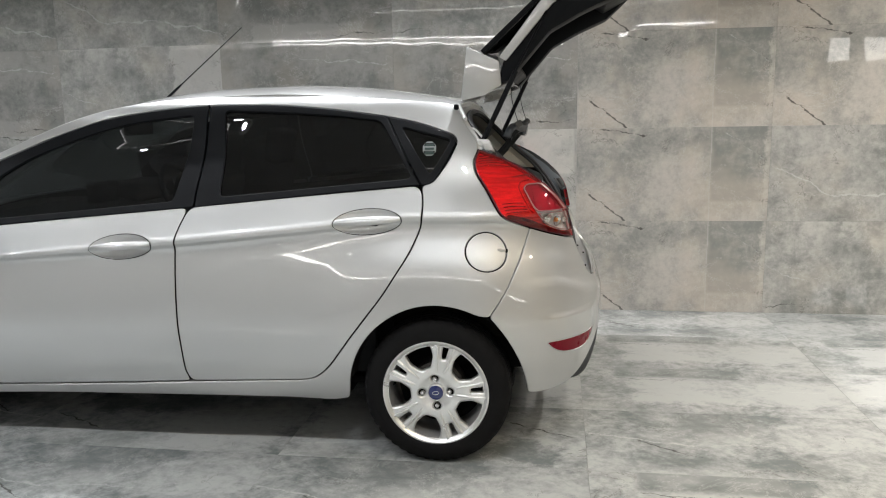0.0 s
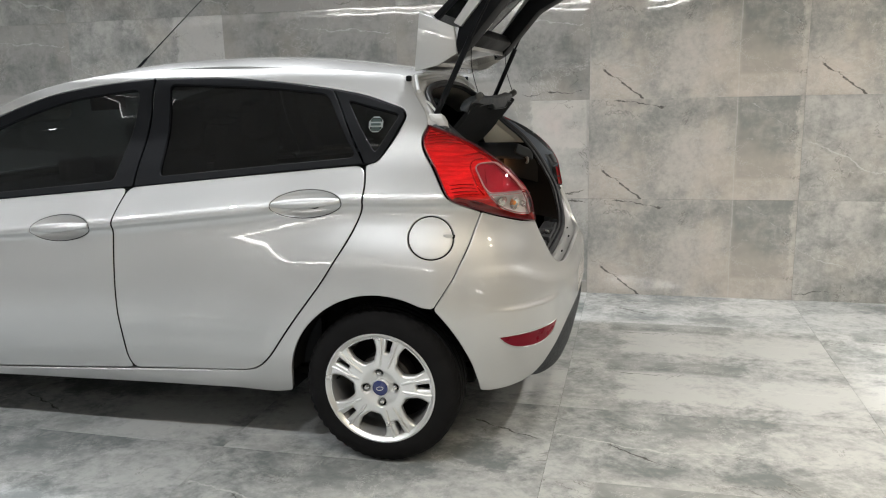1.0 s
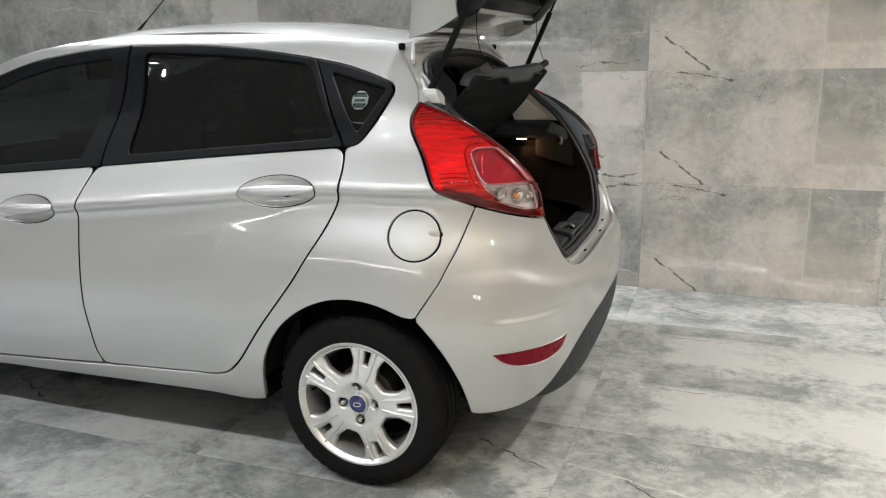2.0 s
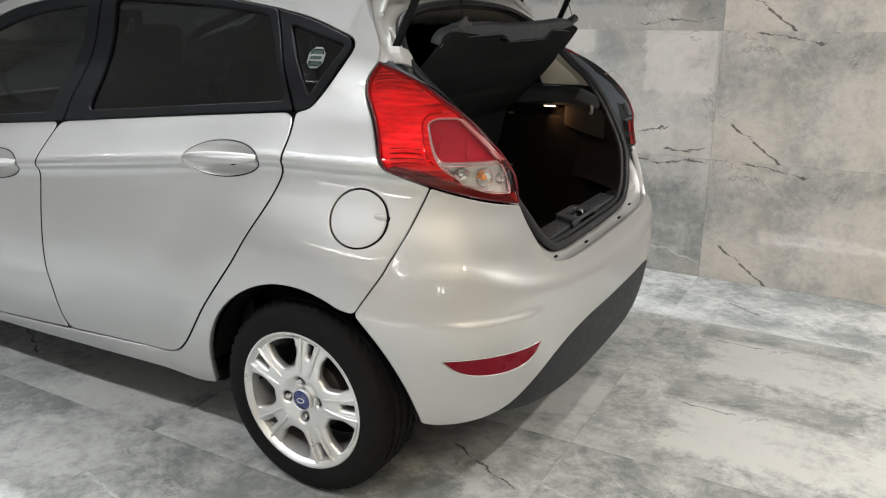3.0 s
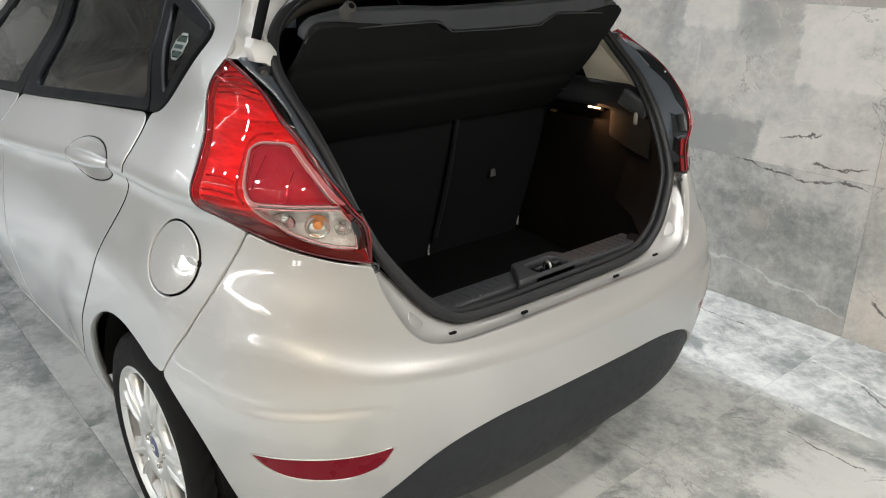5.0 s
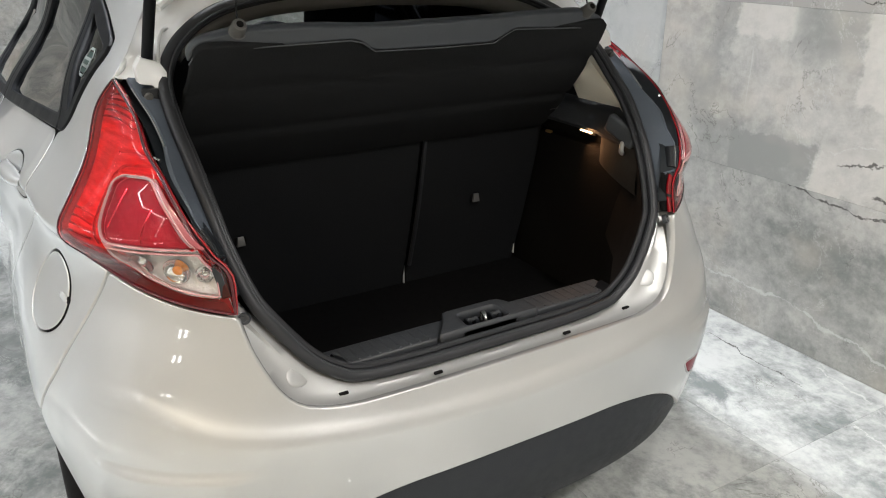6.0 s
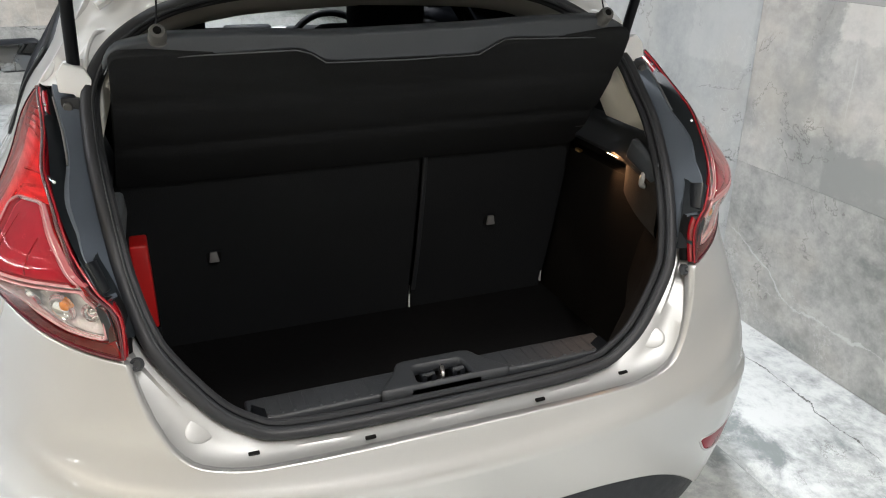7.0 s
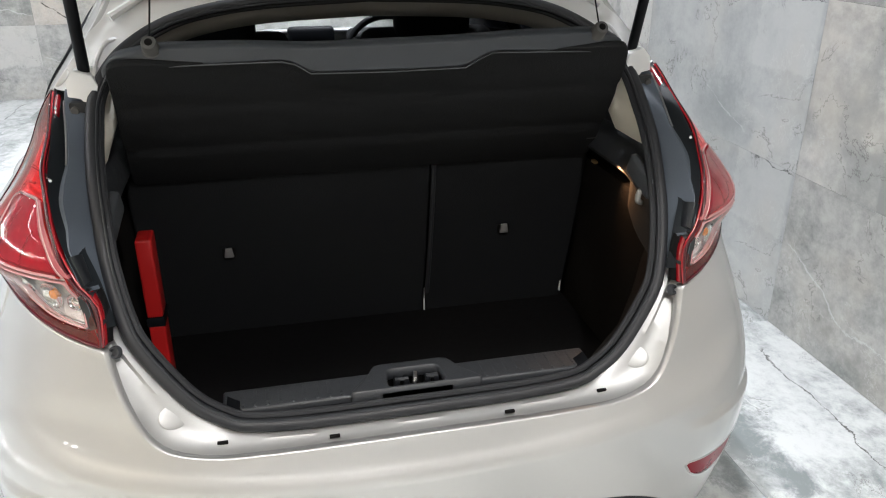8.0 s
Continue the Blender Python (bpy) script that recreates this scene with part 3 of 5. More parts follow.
# recessed downlights
downlight = thing("downlight", "round white recessed ceiling downlight, lit", "downlight", (*LAMPS[0], CEILING), "ceiling downlights")
part("rim", lathe([(.085, .0), (.105, -.004), (.11, -.012), (.10, -.016), (.085, -.012), (.08, 0)], 32, "Z"), PLASTER, downlight)
for lx, ly in LAMPS[1:]:
    copy_thing(downlight, pose(lx, ly, CEILING))


# ---- the car ----
def along(x, z):
    """The skin's u at a given x on the near flank or corner."""
    if x <= swing(z):
        return x
    lo, hi = float(swing(z)), float(swing(z)) + TURN_R * math.pi / 2
    for _ in range(40):
        mid = (lo + hi) / 2
        if skin(mid, z)[0] < x:
            lo = mid
        else:
            hi = mid
    return lo


def side_outline(corners, radius=.02, pitch=.012):
    """Corners are (x, z, radius), or (u, z, radius, True) where the skin's own u is given."""
    return outline([c[:3] if len(c) > 3 else (float(along(c[0], c[1])), *c[1:]) for c in corners], radius, pitch)


car = thing("car", "silver five-door hatchback with its tailgate raised, on the tiled floor", "car")
HUB_Z, WHEELBASE = .285, 2.489
ARCH = [(.01 + .343 * math.cos(a), .280 + .353 * math.sin(a), .05) for a in np.linspace(radians(178), radians(62), 12)]
BELT = spline([-2.0, -1.78, -1.526, -.974, -.456, -.06], [.90, .92, .944, .991, 1.037, 1.070])
DOOR_SPLIT = [(-.972, .991), (-.994, .925), (-1.008, .815), (-1.004, .665), (-.999, .489), (-.996, .346), (-.978, .304)]
REAR_SPLIT = [(-.060, 1.068), (-.043, 1.0), (-.047, .924), (-.089, .826), (-.188, .671), (-.316, .507), (-.408, .382), (-.464, .334), (-.530, .318)]
FRAME_TOP = [(.066, 1.222), (.055, 1.252), (-.08, 1.30), (-.217, 1.326), (-.425, 1.356), (-.664, 1.379), (-.954, 1.382), (-1.148, 1.370), (-1.40, 1.335), (-1.67, 1.255), (-1.92, 1.160)]
LAMP = [(.131, 1.196, .004), (.113, 1.153, .02), (.120, 1.112, .03), (.158, 1.051, .03), (.195, .990, .03), (.221, .946, .03), (.302, .906, .03), (.366, .880, .03), (.428, .859, .03),
        (.480, .846, .006), (.467, .950, .03), (.415, 1.015, .03), (.342, 1.078, .03), (.265, 1.132, .03), (.192, 1.170, .02)]


CREASE = np.array([(x, .945 + .095 * min(x + .1, 0) + d) for d in (-.085, -.070, -.056, -.044, -.032, -.021, -.013, -.006, 0, .005, .011, .020, .032) for x in np.arange(-2.0, .18, .022)])
FLARE = np.array([(r * math.cos(a), .285 + r / .92 * math.sin(a)) for r in (.415, .43, .445, .46, .475, .49, .505, .52, .535, .55, .57, .59, .61) for a in np.arange(radians(20), radians(172), .05)])
FLARE = np.array([(float(along(x, z)), z) for x, z in FLARE if .45 < z < .84])
STYLING = np.concatenate((CREASE, FLARE))


def soft(points, r=.05):
    return [(p[0], p[1], r) for p in points]


def ellipse(cx, cz, a, b, n=48):
    return np.array([(cx + a * math.cos(t), cz + b * math.sin(t)) for t in np.arange(n) * 2 * math.pi / n])


def door_handle(door, cx, cz, tilt, side):
    """A dished oval recess with a bar across it."""
    t = radians(tilt)
    flat = ellipse(0, 0, .129, .047)
    turned = np.stack((cx + flat[:, 0] * math.cos(t) - flat[:, 1] * math.sin(t), cz + flat[:, 0] * math.sin(t) + flat[:, 1] * math.cos(t)), 1)
    rings, rim_y = [], skin(turned[:, 0], turned[:, 1])[:, 1]
    for k, d in ((1.0, -.001), (.95, -.003), (.84, -.006), (.6, -.009), (.3, -.010), (.02, -.0105)):
        p = np.stack((cx + (turned[:, 0] - cx) * k, cz + (turned[:, 1] - cz) * k), 1)
        y = rim_y * k + rim_y.mean() * (1 - k) - d
        rings.append(np.stack((p[:, 0], y * side, p[:, 1]), 1))
    v, f = ring_loft(rings, True)
    part("handle_recess", (v, f if side > 0 else [q[::-1] for q in f]), PAINT, door)
    bar = []
    for s in np.linspace(-1, 1, 15):
        x = cx + .124 * s * math.cos(t)
        z = cz + .124 * s * math.sin(t) + .005
        y = skin(x, z)[1] - .003 * (1 - s**4) + .006 * s**4
        bar.append((x, y * side, z))
    bm = tube(bar, lambda q: .008 + .011 * math.sin(math.pi * min(max(q, .02), .98)) ** .6, 16, flat=.75)
    part("handle", bm, PAINT, door, "silver painted pull handle")
    return turned


def doors(side):
    # rear door
    rear = part("rear_door", block(-.9, -.5, side * .70, side * .72, .42, .85, .01), SHADE, car)
    recess = ellipse(0, 0, .129, .047)
    for name, owner, corners, (hx, hz, ht) in (
            ("rear", rear, soft(DOOR_SPLIT[::-1], .04) + soft([(-.456, float(BELT(-.456)))], .2) + soft(REAR_SPLIT, .05), (-.252, .937, 3.0)),
            ("front", None, soft(DOOR_SPLIT, .04) + soft([(-1.6, .270), (-2.0, .25), (-2.03, .5), (-2.0, .90)], .06) + soft([(-1.526, .944)], .2), (-1.227, .843, 4.0))):
        if owner is None:
            owner = part("front_door", block(-1.9, -1.1, side * .72, side * .74, .40, .80, .01), SHADE, car)
        c, s = math.cos(radians(ht)), math.sin(radians(ht))
        hole = np.stack((hx + recess[:, 0] * c - recess[:, 1] * s, hz + recess[:, 0] * s + recess[:, 1] * c), 1)
        panel("door_skin", side_outline(corners), PAINT, owner, skin, [hole], gap=.0028, depth=.02, side=side, grid=.024, lines=STYLING, shade_edge=True)
        door_handle(owner, hx, hz, ht, side)
        if name == "rear":
            frame_loop = soft([(-.063, 1.066), (-.456, 1.033), (-.950, .988)], .01) + [(-.952, 1.380, .01)] + soft(FRAME_TOP[4:7][::-1], .1)[1:] + [(-.217, 1.326, .012)]
            glass_loop = [(-.851, 1.028, .02), (-.456, 1.062, .2), (-.098, 1.092, .02), (-.238, 1.308, .03), (-.489, 1.336, .2), (-.883, 1.357, .02)]
        else:
            frame_loop = soft([(-.954, .988), (-1.526, .940), (-2.0, .897)], .01) + [(-1.93, 1.155, .04)] + soft(FRAME_TOP[6:10][::-1], .1) + [(-.958, 1.380, .01)]
            glass_loop = [(-1.82, .942, .02), (-1.043, 1.012, .02), (-1.014, 1.342, .03), (-1.322, 1.308, .2), (-1.551, 1.246, .2), (-1.778, 1.165, .2), (-1.90, 1.085, .05)]
        gl = side_outline(glass_loop)
        panel("window_frame", side_outline(frame_loop), TRIM, owner, skin, [gl], gap=.002, side=side, grid=.05, lift=.0035, depth=.014)
        pane = panel("window_pane", inset(gl, -.006), GLASS, owner, skin, lift=-.007, depth=.004, side=side, grid=.06, label="dark tinted side window")
        pane.visible_shadow = False


for side in (1, -1):
    doors(side)
    # quarter panel with sill, wheel arch and C-pillar
    flap_at = (float(along(.192, .826)), .826)
    flap_hole = ellipse(*flap_at, .062, .0685)
    corners = soft(REAR_SPLIT, .04) + soft([(-.98, .301), (-1.6, .267), (-2.0, .247)], .2) + [(-2.0, .20, .02), (-1.6, .222, .2), (-1.0, .235, .2), (-.40, .232, .03), (-.342, .245, .01)] + ARCH + \
        [(.157, .590, .006, True), (.221, .72, .1, True), (.273, .82, .1, True), (.3025, .904, .004, True), (.221, .944, .03, True), (.194, .988, .03, True), (.157, 1.049, .03, True), (.119, 1.111, .03, True), (.112, 1.153, .02, True), (.131, 1.197, .01, True), (.139, 1.236, .03),
         (.086, 1.305, .05), (.060, 1.358, .02), (.02, 1.378, .02), (-.20, 1.398, .1), (-.45, 1.416, .1), (-.9, 1.428, .2), (-1.2, 1.411, .2), (-1.45, 1.368, .2), (-1.67, 1.297, .2), (-1.98, 1.175, .02), (-1.94, 1.155, .01)] + \
        soft(FRAME_TOP[1:10][::-1], .1) + [(.070, 1.228, .02), (.035, 1.145, .1), (-.018, 1.074, .02)]
    quarter = panel("quarter_panel", side_outline(corners), PAINT, car, skin, [flap_hole] if side > 0 else [], gap=.0025, depth=.018, side=side, grid=.026, lines=STYLING)
    if side > 0:
        panel("fuel_flap", ellipse(*flap_at, .0605, .067), PAINT, quarter, skin, side=side, grid=.02, lift=.0005, shade_edge=True)
        p = skin(flap_at[0] + .047, flap_at[1] + .003)
        notch = bmesh.new()
        bmesh.ops.create_uvsphere(notch, u_segments=24, v_segments=12, radius=1)
        part("finger_notch", moved(notch, pose(*(p + (0, .0015, 0))) @ pose(0, 0, 0, 0, 0, 14) @ Matrix.Diagonal((.019, .0045, .0105, 1))), PAINT, quarter)
        # Black disc beside the notch: its shade made as a dark part.
        part("notch_shade", moved(lathe([(.0, -.0014), (.0055, -.0014), (.0085, .002)], 16, "Y"), pose(*skin(flap_at[0] + .062, flap_at[1] + .001)) @ pose(0, 0, 0, 0, 0, 22)), SHADE, quarter)
    # rear quarter window
    qg = side_outline([(-.028, 1.106, .012), (-.150, 1.283, .012), (.043, 1.232, .012)])
    panel("quarter_window_frame", side_outline([(-.060, 1.064, .01), (-.014, 1.070, .02), (.033, 1.147, .1), (.068, 1.228, .02), (.050, 1.252, .02), (-.08, 1.299, .1), (-.214, 1.325, .005)]), TRIM, quarter, skin, [qg],
          gap=.002, side=side, grid=.04, lift=.0035, depth=.014)
    pane = panel("quarter_window_pane", inset(qg, -.006), GLASS, quarter, skin, lift=-.006, depth=.004, side=side, grid=.05)
    pane.visible_shadow = False
    # added black shell that puts the shade of the panel gaps into colour
    panel("gap_shade_shell", side_outline([(-2.0, .27), (-.46, .31), (-.30, .60), (-.06, .70), (.15, .66), (.22, .80), (.13, .92), (-.07, 1.05), (-.97, .97), (-2.0, .89)]), SHADE, car, skin, lift=-.022, depth=.004, side=side, grid=.06)
    # wing and front wheel arch
    arch2 = [(x - WHEELBASE, z, r) for x, z, r in ARCH] + [(.343 - WHEELBASE, .27, .02)]
    panel("front_wing", side_outline([(-2.0, .895, .01), (-2.035, .5, .05), (-2.0, .25, .02), (-2.14, .25, .02)] + arch2[::-1][1:] + [(-2.83, .26, .02), (-2.95, .30, .02), (-2.95, .70, .05), (-2.6, .80, .2), (-2.2, .87, .2)]),
          PAINT, car, skin, gap=.0015, side=side, grid=.04)
    for ax in (0, -WHEELBASE):
        liner = [(ax + .01 + .345 * math.cos(a), .280 + .355 * math.sin(a)) for a in np.linspace(radians(8), radians(172), 24)]
        rings = [np.array([(x, side * max(y, float(skin(along(x, z), z)[1]) + .014), z) for x, z in liner]) for y in (-.80, -.68, -.585)] + [np.array([(ax, side * -.585, .30)] * 24)]
        part("wheel_arch_liner", ring_loft(rings), SHADE, car)

# rear bumper, one piece round both corners
UC = -.05 + TURN_R * math.pi / 2
BUMPER_EDGE = [(.300, .270, .02), (.350, .272, .03), (.405, .287, .04), (.449, .318, .04), (.503, .388, .05), (.541, .430, .04), (.588, .462, .04), (.66, .482, .06)]
left_half = [(.8, .669, .01), (.60, .669, .03), (.553, .682, .02), (.530, .712, .03), (.498, .787, .05), (.480, .842, .004), (.428, .855, .03), (.366, .876, .03), (.3025, .902, .004), (.273, .82, .1), (.221, .72, .1), (.157, .590, .006),
             (.190, .535, .05), (.218, .47, .05), (.246, .39, .05), (.262, .33, .05), (.276, .276, .008)] + BUMPER_EDGE


def both(corners):
    return corners + [(2 * UC - c[0], *c[1:]) for c in corners[::-1]]


reflex = [(.314, .478, .004), (.370, .481, .05), (.440, .481, .05), (.503, .488, .004), (.486, .450, .03), (.455, .430, .03), (.412, .424, .03), (.365, .431, .03), (.337, .447, .03)]
reflex_loops = [outline([((2 * UC - c[0]) if k else c[0], *c[1:]) for c in reflex], pitch=.008) for k in (0, 1)]
BUMPER_LINE = np.array([(u, .597 + float(CREASE_RISE(abs(u - UC))) + d) for d in (-.022, -.012, -.004, .004, .012, .022, .034) for u in np.arange(.30, 2 * UC - .29, .016)] +
                       [(UC + k * w, z) for k in (1, -1) for z in (.560, .566, .573, .580, .587, .594) for w in np.arange(.32, .58, .016)])
bumper = panel("rear_bumper", outline(both(left_half)), PAINT, car, skin, [inset(q, -.0017) for q in reflex_loops], gap=.0002, grid=.022, round_edge=.003, depth=.02, lines=BUMPER_LINE)
panel("lower_valance", outline(both([(.66, .480, .06), (.588, .460, .04), (.541, .428, .04), (.503, .386, .05), (.449, .316, .04), (.42, .292, .01), (.47, .275, .04), (.60, .262, .05)])), VALANCE, bumper, skin, grid=.03, lift=-.006, depth=.03)
for loop in reflex_loops:
    panel("reflector_rim", inset(loop, -.0016), PAINT, bumper, skin, [loop], lift=.0005, depth=.008, grid=.02, round_edge=.0015)
    panel("reflector", inset(loop, -.0005), RED_PLASTIC, bumper, skin, lift=-.001, depth=.006, grid=.02, label="dark red strip reflector")


# roof
crown = spline([-1.62, -1.45, -1.3, -1.0, -.7, -.45, -.2, .05], [1.340, 1.398, 1.433, 1.464, 1.470, 1.459, 1.431, 1.394])


def roof_skin(x, y):
    x, y = np.asarray(x, float), np.asarray(y, float)
    z = crown(x) - .026 * (y / .45)**2 - .026 * np.abs(y / .50)**6
    return np.stack((x, y, z), -1)


panel("roof", outline([(.055, -.40, .05), (.06, 0, .3), (.055, .40, .05), (.02, .475, .04), (-.5, .475, .2), (-1.2, .470, .2), (-1.45, .455, .05), (-1.56, .40, .05), (-1.60, 0, .3), (-1.56, -.40, .05), (-1.45, -.455, .05), (-1.2, -.470, .2), (-.5, -.475, .2), (.02, -.475, .04)]),
      PAINT, car, roof_skin, grid=.04, depth=.008, round_edge=.0012)


def screen_skin(a, y):
    """The windscreen: a from its top edge to its foot."""
    a, y = np.asarray(a, float), np.asarray(y, float)
    return np.stack((-1.60 - a - .10 * (1 - (y / .6)**2) * 1.0 + .08, y, 1.340 - .66 * a - .03 * (y / .5)**2), -1)


pane = panel("windscreen", outline([(0, -.47, .05), (.62, -.64, .05), (.62, .64, .05), (0, .47, .05)]), SCREEN_GLASS, car, lambda a, y: screen_skin(a, y), grid=.08, depth=.005, label="clear laminated windscreen")
pane.visible_shadow = False


def bonnet_skin(x, y):
    x, y = np.asarray(x, float), np.asarray(y, float)
    return np.stack((x, y, .735 + .245 * np.clip((x + 3.25) / 1.1, 0, 1)**.6 - .10 * (y / .75)**4 - .03 * (y / .75)**2), -1)


panel("bonnet", outline([(-2.08, -.70, .05), (-2.08, .70, .05), (-2.95, .68, .2), (-3.22, .35, .2), (-3.25, 0, .2), (-3.22, -.35, .2), (-2.95, -.68, .2)]), PAINT, car, bonnet_skin, grid=.06)
nose_rings = []
for z, xf, w in ((.18, -3.20, .68), (.28, -3.30, .74), (.45, -3.34, .77), (.60, -3.33, .76), (.73, -3.26, .70)):
    a = np.linspace(-math.pi / 2, math.pi / 2, 33)
    r = (np.abs(np.sin(a))**3 + np.cos(a)**3) ** (-1 / 3)
    nose_rings.append(np.stack((-2.90 + (xf + 2.90) * r * np.cos(a), w * r * np.sin(a), np.full(33, z)), 1))
part("front_bumper", ring_loft(nose_rings), PAINT, car)
part("underbody", block(-3.05, .28, -.50, .50, .20, .27, .02), SHADE, car)
part("floor_pan", block(-2.12, -.37, -.74, .74, .215, .30, .02), SHADE, car)
part("spare_well", block(.15, .42, -.45, .45, .28, .40, .03), SHADE, car)


# ---- tail lamps ----
def ribbed_reflector():
    m, tree, bsdf = nodes_of("ribbed_lamp_reflector")
    g = Graph(tree)
    where = g.node("ShaderNodeTexCoord").outputs["Object"]
    sep = g.node("ShaderNodeSeparateXYZ", Vector=where)
    bands = g.math("SINE", g.math("MULTIPLY", sep.outputs[2], 420))
    blot = g.noise(g.node("ShaderNodeMapping", Vector=where, Scale=(.6, .6, 5)).outputs[0], 22, 5, .65)
    g.put(bsdf.inputs["Base Color"], g.mix(g.ramp(blot, .35, .7), (.66, .62, .62), (1.0, .98, .98)))
    bsdf.inputs["Metallic"].default_value = .1
    bsdf.inputs["Roughness"].default_value = .3
    g.put(bsdf.inputs["Normal"], g.node("ShaderNodeBump", Strength=.8, Distance=.004, Height=g.math("ADD", g.math("MULTIPLY", bands, .30), g.math("MULTIPLY", blot, .9))).outputs[0])
    return m


RIBS = ribbed_reflector()
HOOK_STEEL = plain("dull_hook_steel", (.30, .30, .30), .4, .6)
KNOB = plain("grey_knob_plastic", (.07, .07, .068), .6)
BOWL = plain("bright_lamp_bowl", (.90, .90, .89), .22, .25, grain=1.5, scale=70, vary=.5)
WINE_RIM = plain("wine_dark_lamp_rim", (.070, .003, .009), .22, coat=.6, vary=.1)
PINK_EDGE = plain("pale_lens_edge", (.52, .27, .27), .2, coat=1, vary=.1)
ROSE_EDGE = plain("rose_lens_edge", (.36, .09, .10), .2, coat=1, vary=.1)
RED_EDGE = plain("glossy_red_lamp_edge", (.28, .006, .012), .2, coat=1, vary=.1)
BACKING = plain("grey_pink_lamp_backing", (.46, .37, .40), .35, grain=.8, scale=90, vary=.5)
CHROME = plain("bright_lamp_chrome", (.85, .85, .84), .12, .95, vary=.06)
INNER_LENS = [(.277, 1.052, .012), (.290, 1.065, .01), (.338, 1.066, .012), (.406, 1.010, .03), (.450, .960, .008), (.335, .965, .01), (.314, .989, .03)]
LOWER_BAND = [(.226, .950, .01), (.302, .910, .03), (.366, .884, .03), (.428, .863, .03), (.474, .852, .004), (.473, .868, .004), (.428, .876, .03), (.368, .900, .03), (.312, .930, .03), (.240, .962, .01)]
SIDE_BAND = [(.343, 1.066, .004), (.409, 1.012, .02), (.457, .962, .004), (.450, .962, .004), (.404, 1.006, .02), (.338, 1.060, .004)]


def on_lamp(u, z, lift, k):
    e = 1e-3
    n = np.cross(skin(u + e, z) - skin(u - e, z), skin(u, z + e) - skin(u, z - e))
    n = n / np.linalg.norm(n)
    return (skin(u, z) + n * lift) * (1, k, 1), n * (1, k, 1)


CLEAR_PART = [(.337, .960, .006), (.450, .955, .006), (.459, .877, .008), (.414, .885, .03), (.360, .911, .02)]
for k in (1, -1):
    loop = outline(LAMP, pitch=.008)
    lens_in, lens_clear = outline(INNER_LENS, pitch=.006), outline(CLEAR_PART, pitch=.006)
    edge = inset(loop, .0048)
    lamp = panel("tail_lamp", inset(loop, .004), RIBS, car, skin, lift=-.014, depth=.02, side=k, grid=.02, label="red tail lamp with clear lower lens", shade_edge=True)
    panel("lamp_rim", loop, WINE_RIM, lamp, skin, [edge], lift=.003, depth=.008, side=k, grid=.02, gap=.001)
    panel("lamp_housing", inset(loop, .002), RED_EDGE, lamp, skin, [inset(loop, .006)], lift=-.004, depth=.012, side=k, grid=.02, round_edge=.001)
    panel("reflector_bowl", lens_clear, BOWL, lamp, skin, lift=-.0125, depth=.003, side=k, grid=.012, shade_edge=True)
    hole = outline(INNER_LENS[:5] + [(.461, .875, .008), (.414, .881, .03), (.357, .908, .02), (.333, .958, .02)] + INNER_LENS[6:], pitch=.006)
    panel("lens_back", inset(lens_in, .002), BACKING, lamp, skin, lift=-.008, depth=.004, side=k, grid=.02)
    for name, lp, holes, stuff in (("red_lens", edge, [hole], RED_LENS), ("inner_lens", inset(lens_in, .004), [], WINE_LENS), ("clear_lens", inset(lens_clear, .003), [], CLEAR_LENS)):
        pane = panel(name, lp, stuff, lamp, skin, holes, lift=.002 if holes else .004, depth=.004, side=k, grid=.02, round_edge=.002)
        pane.visible_shadow = False
    panel("lens_edge", lens_in, PINK_EDGE, lamp, skin, [inset(lens_in, .0018)], lift=.0042, depth=.012, side=k, grid=.02, round_edge=.001)
    panel("lens_edge", lens_clear, PINK_EDGE, lamp, skin, [inset(lens_clear, .0018)], lift=.0042, depth=.012, side=k, grid=.02, round_edge=.001)
    part("lamp_edge", tube([on_lamp(u, z, -.001, k)[0] for u, z in smooth_line([(.478, .849), (.465, .950), (.413, 1.014), (.341, 1.077), (.264, 1.130), (.192, 1.168), (.140, 1.191)], 6)], .0020, 8), RED_EDGE, lamp, "glossy red inner edge")
    panel("side_band", outline(SIDE_BAND, pitch=.006), ROSE_EDGE, lamp, skin, lift=.0036, depth=.008, side=k, grid=.02, round_edge=.0012)
    panel("lower_band", outline(LOWER_BAND, pitch=.006), WINE_RIM, lamp, skin, lift=-.003, depth=.004, side=k, grid=.02, round_edge=.001)
    # light guides behind the red lens
    for z, u0, u1 in ((1.171, .132, .180), (1.162, .130, .200), (1.153, .130, .216), (1.144, .132, .230), (1.134, .136, .244), (1.000, .214, .285), (.989, .220, .292), (.978, .226, .300), (.966, .232, .306)):
        part("light_guide", tube([on_lamp(u, z + .004 * math.sin((u - u0) * 40), -.007, k)[0] for u in np.linspace(u0, u1, 8)], .0022, 6), CHROME, lamp)
    for route in ([(.300, 1.082), (.272, 1.076), (.264, 1.058), (.276, 1.030), (.300, .990), (.322, .962)], [(.240, 1.094), (.290, 1.100), (.330, 1.092)]):
        part("light_guide", tube([on_lamp(u, z, -.006, k)[0] for u, z in smooth_line(route, 4)], .0028, 6), CHROME, lamp)
    # Two bright tubes make the pale upright lines in the inner lens.
    for route in ([(.310, 1.046), (.316, 1.022), (.326, .990)], [(.368, 1.022), (.374, 1.0), (.384, .970)]):
        part("lens_line", tube([on_lamp(u, z, -.0035, k)[0] for u, z in smooth_line(route, 4)], .0014, 6), CHROME, lamp)
    # bulbs in their bowls behind the clear lens
    for u, z, r, bulb, stuff in ((.366, .930, .022, .008, CHROME), (.408, .921, .024, .0085, AMBER), (.440, .917, .015, .008, CHROME)):
        p, n = on_lamp(u, z, -.003, k)
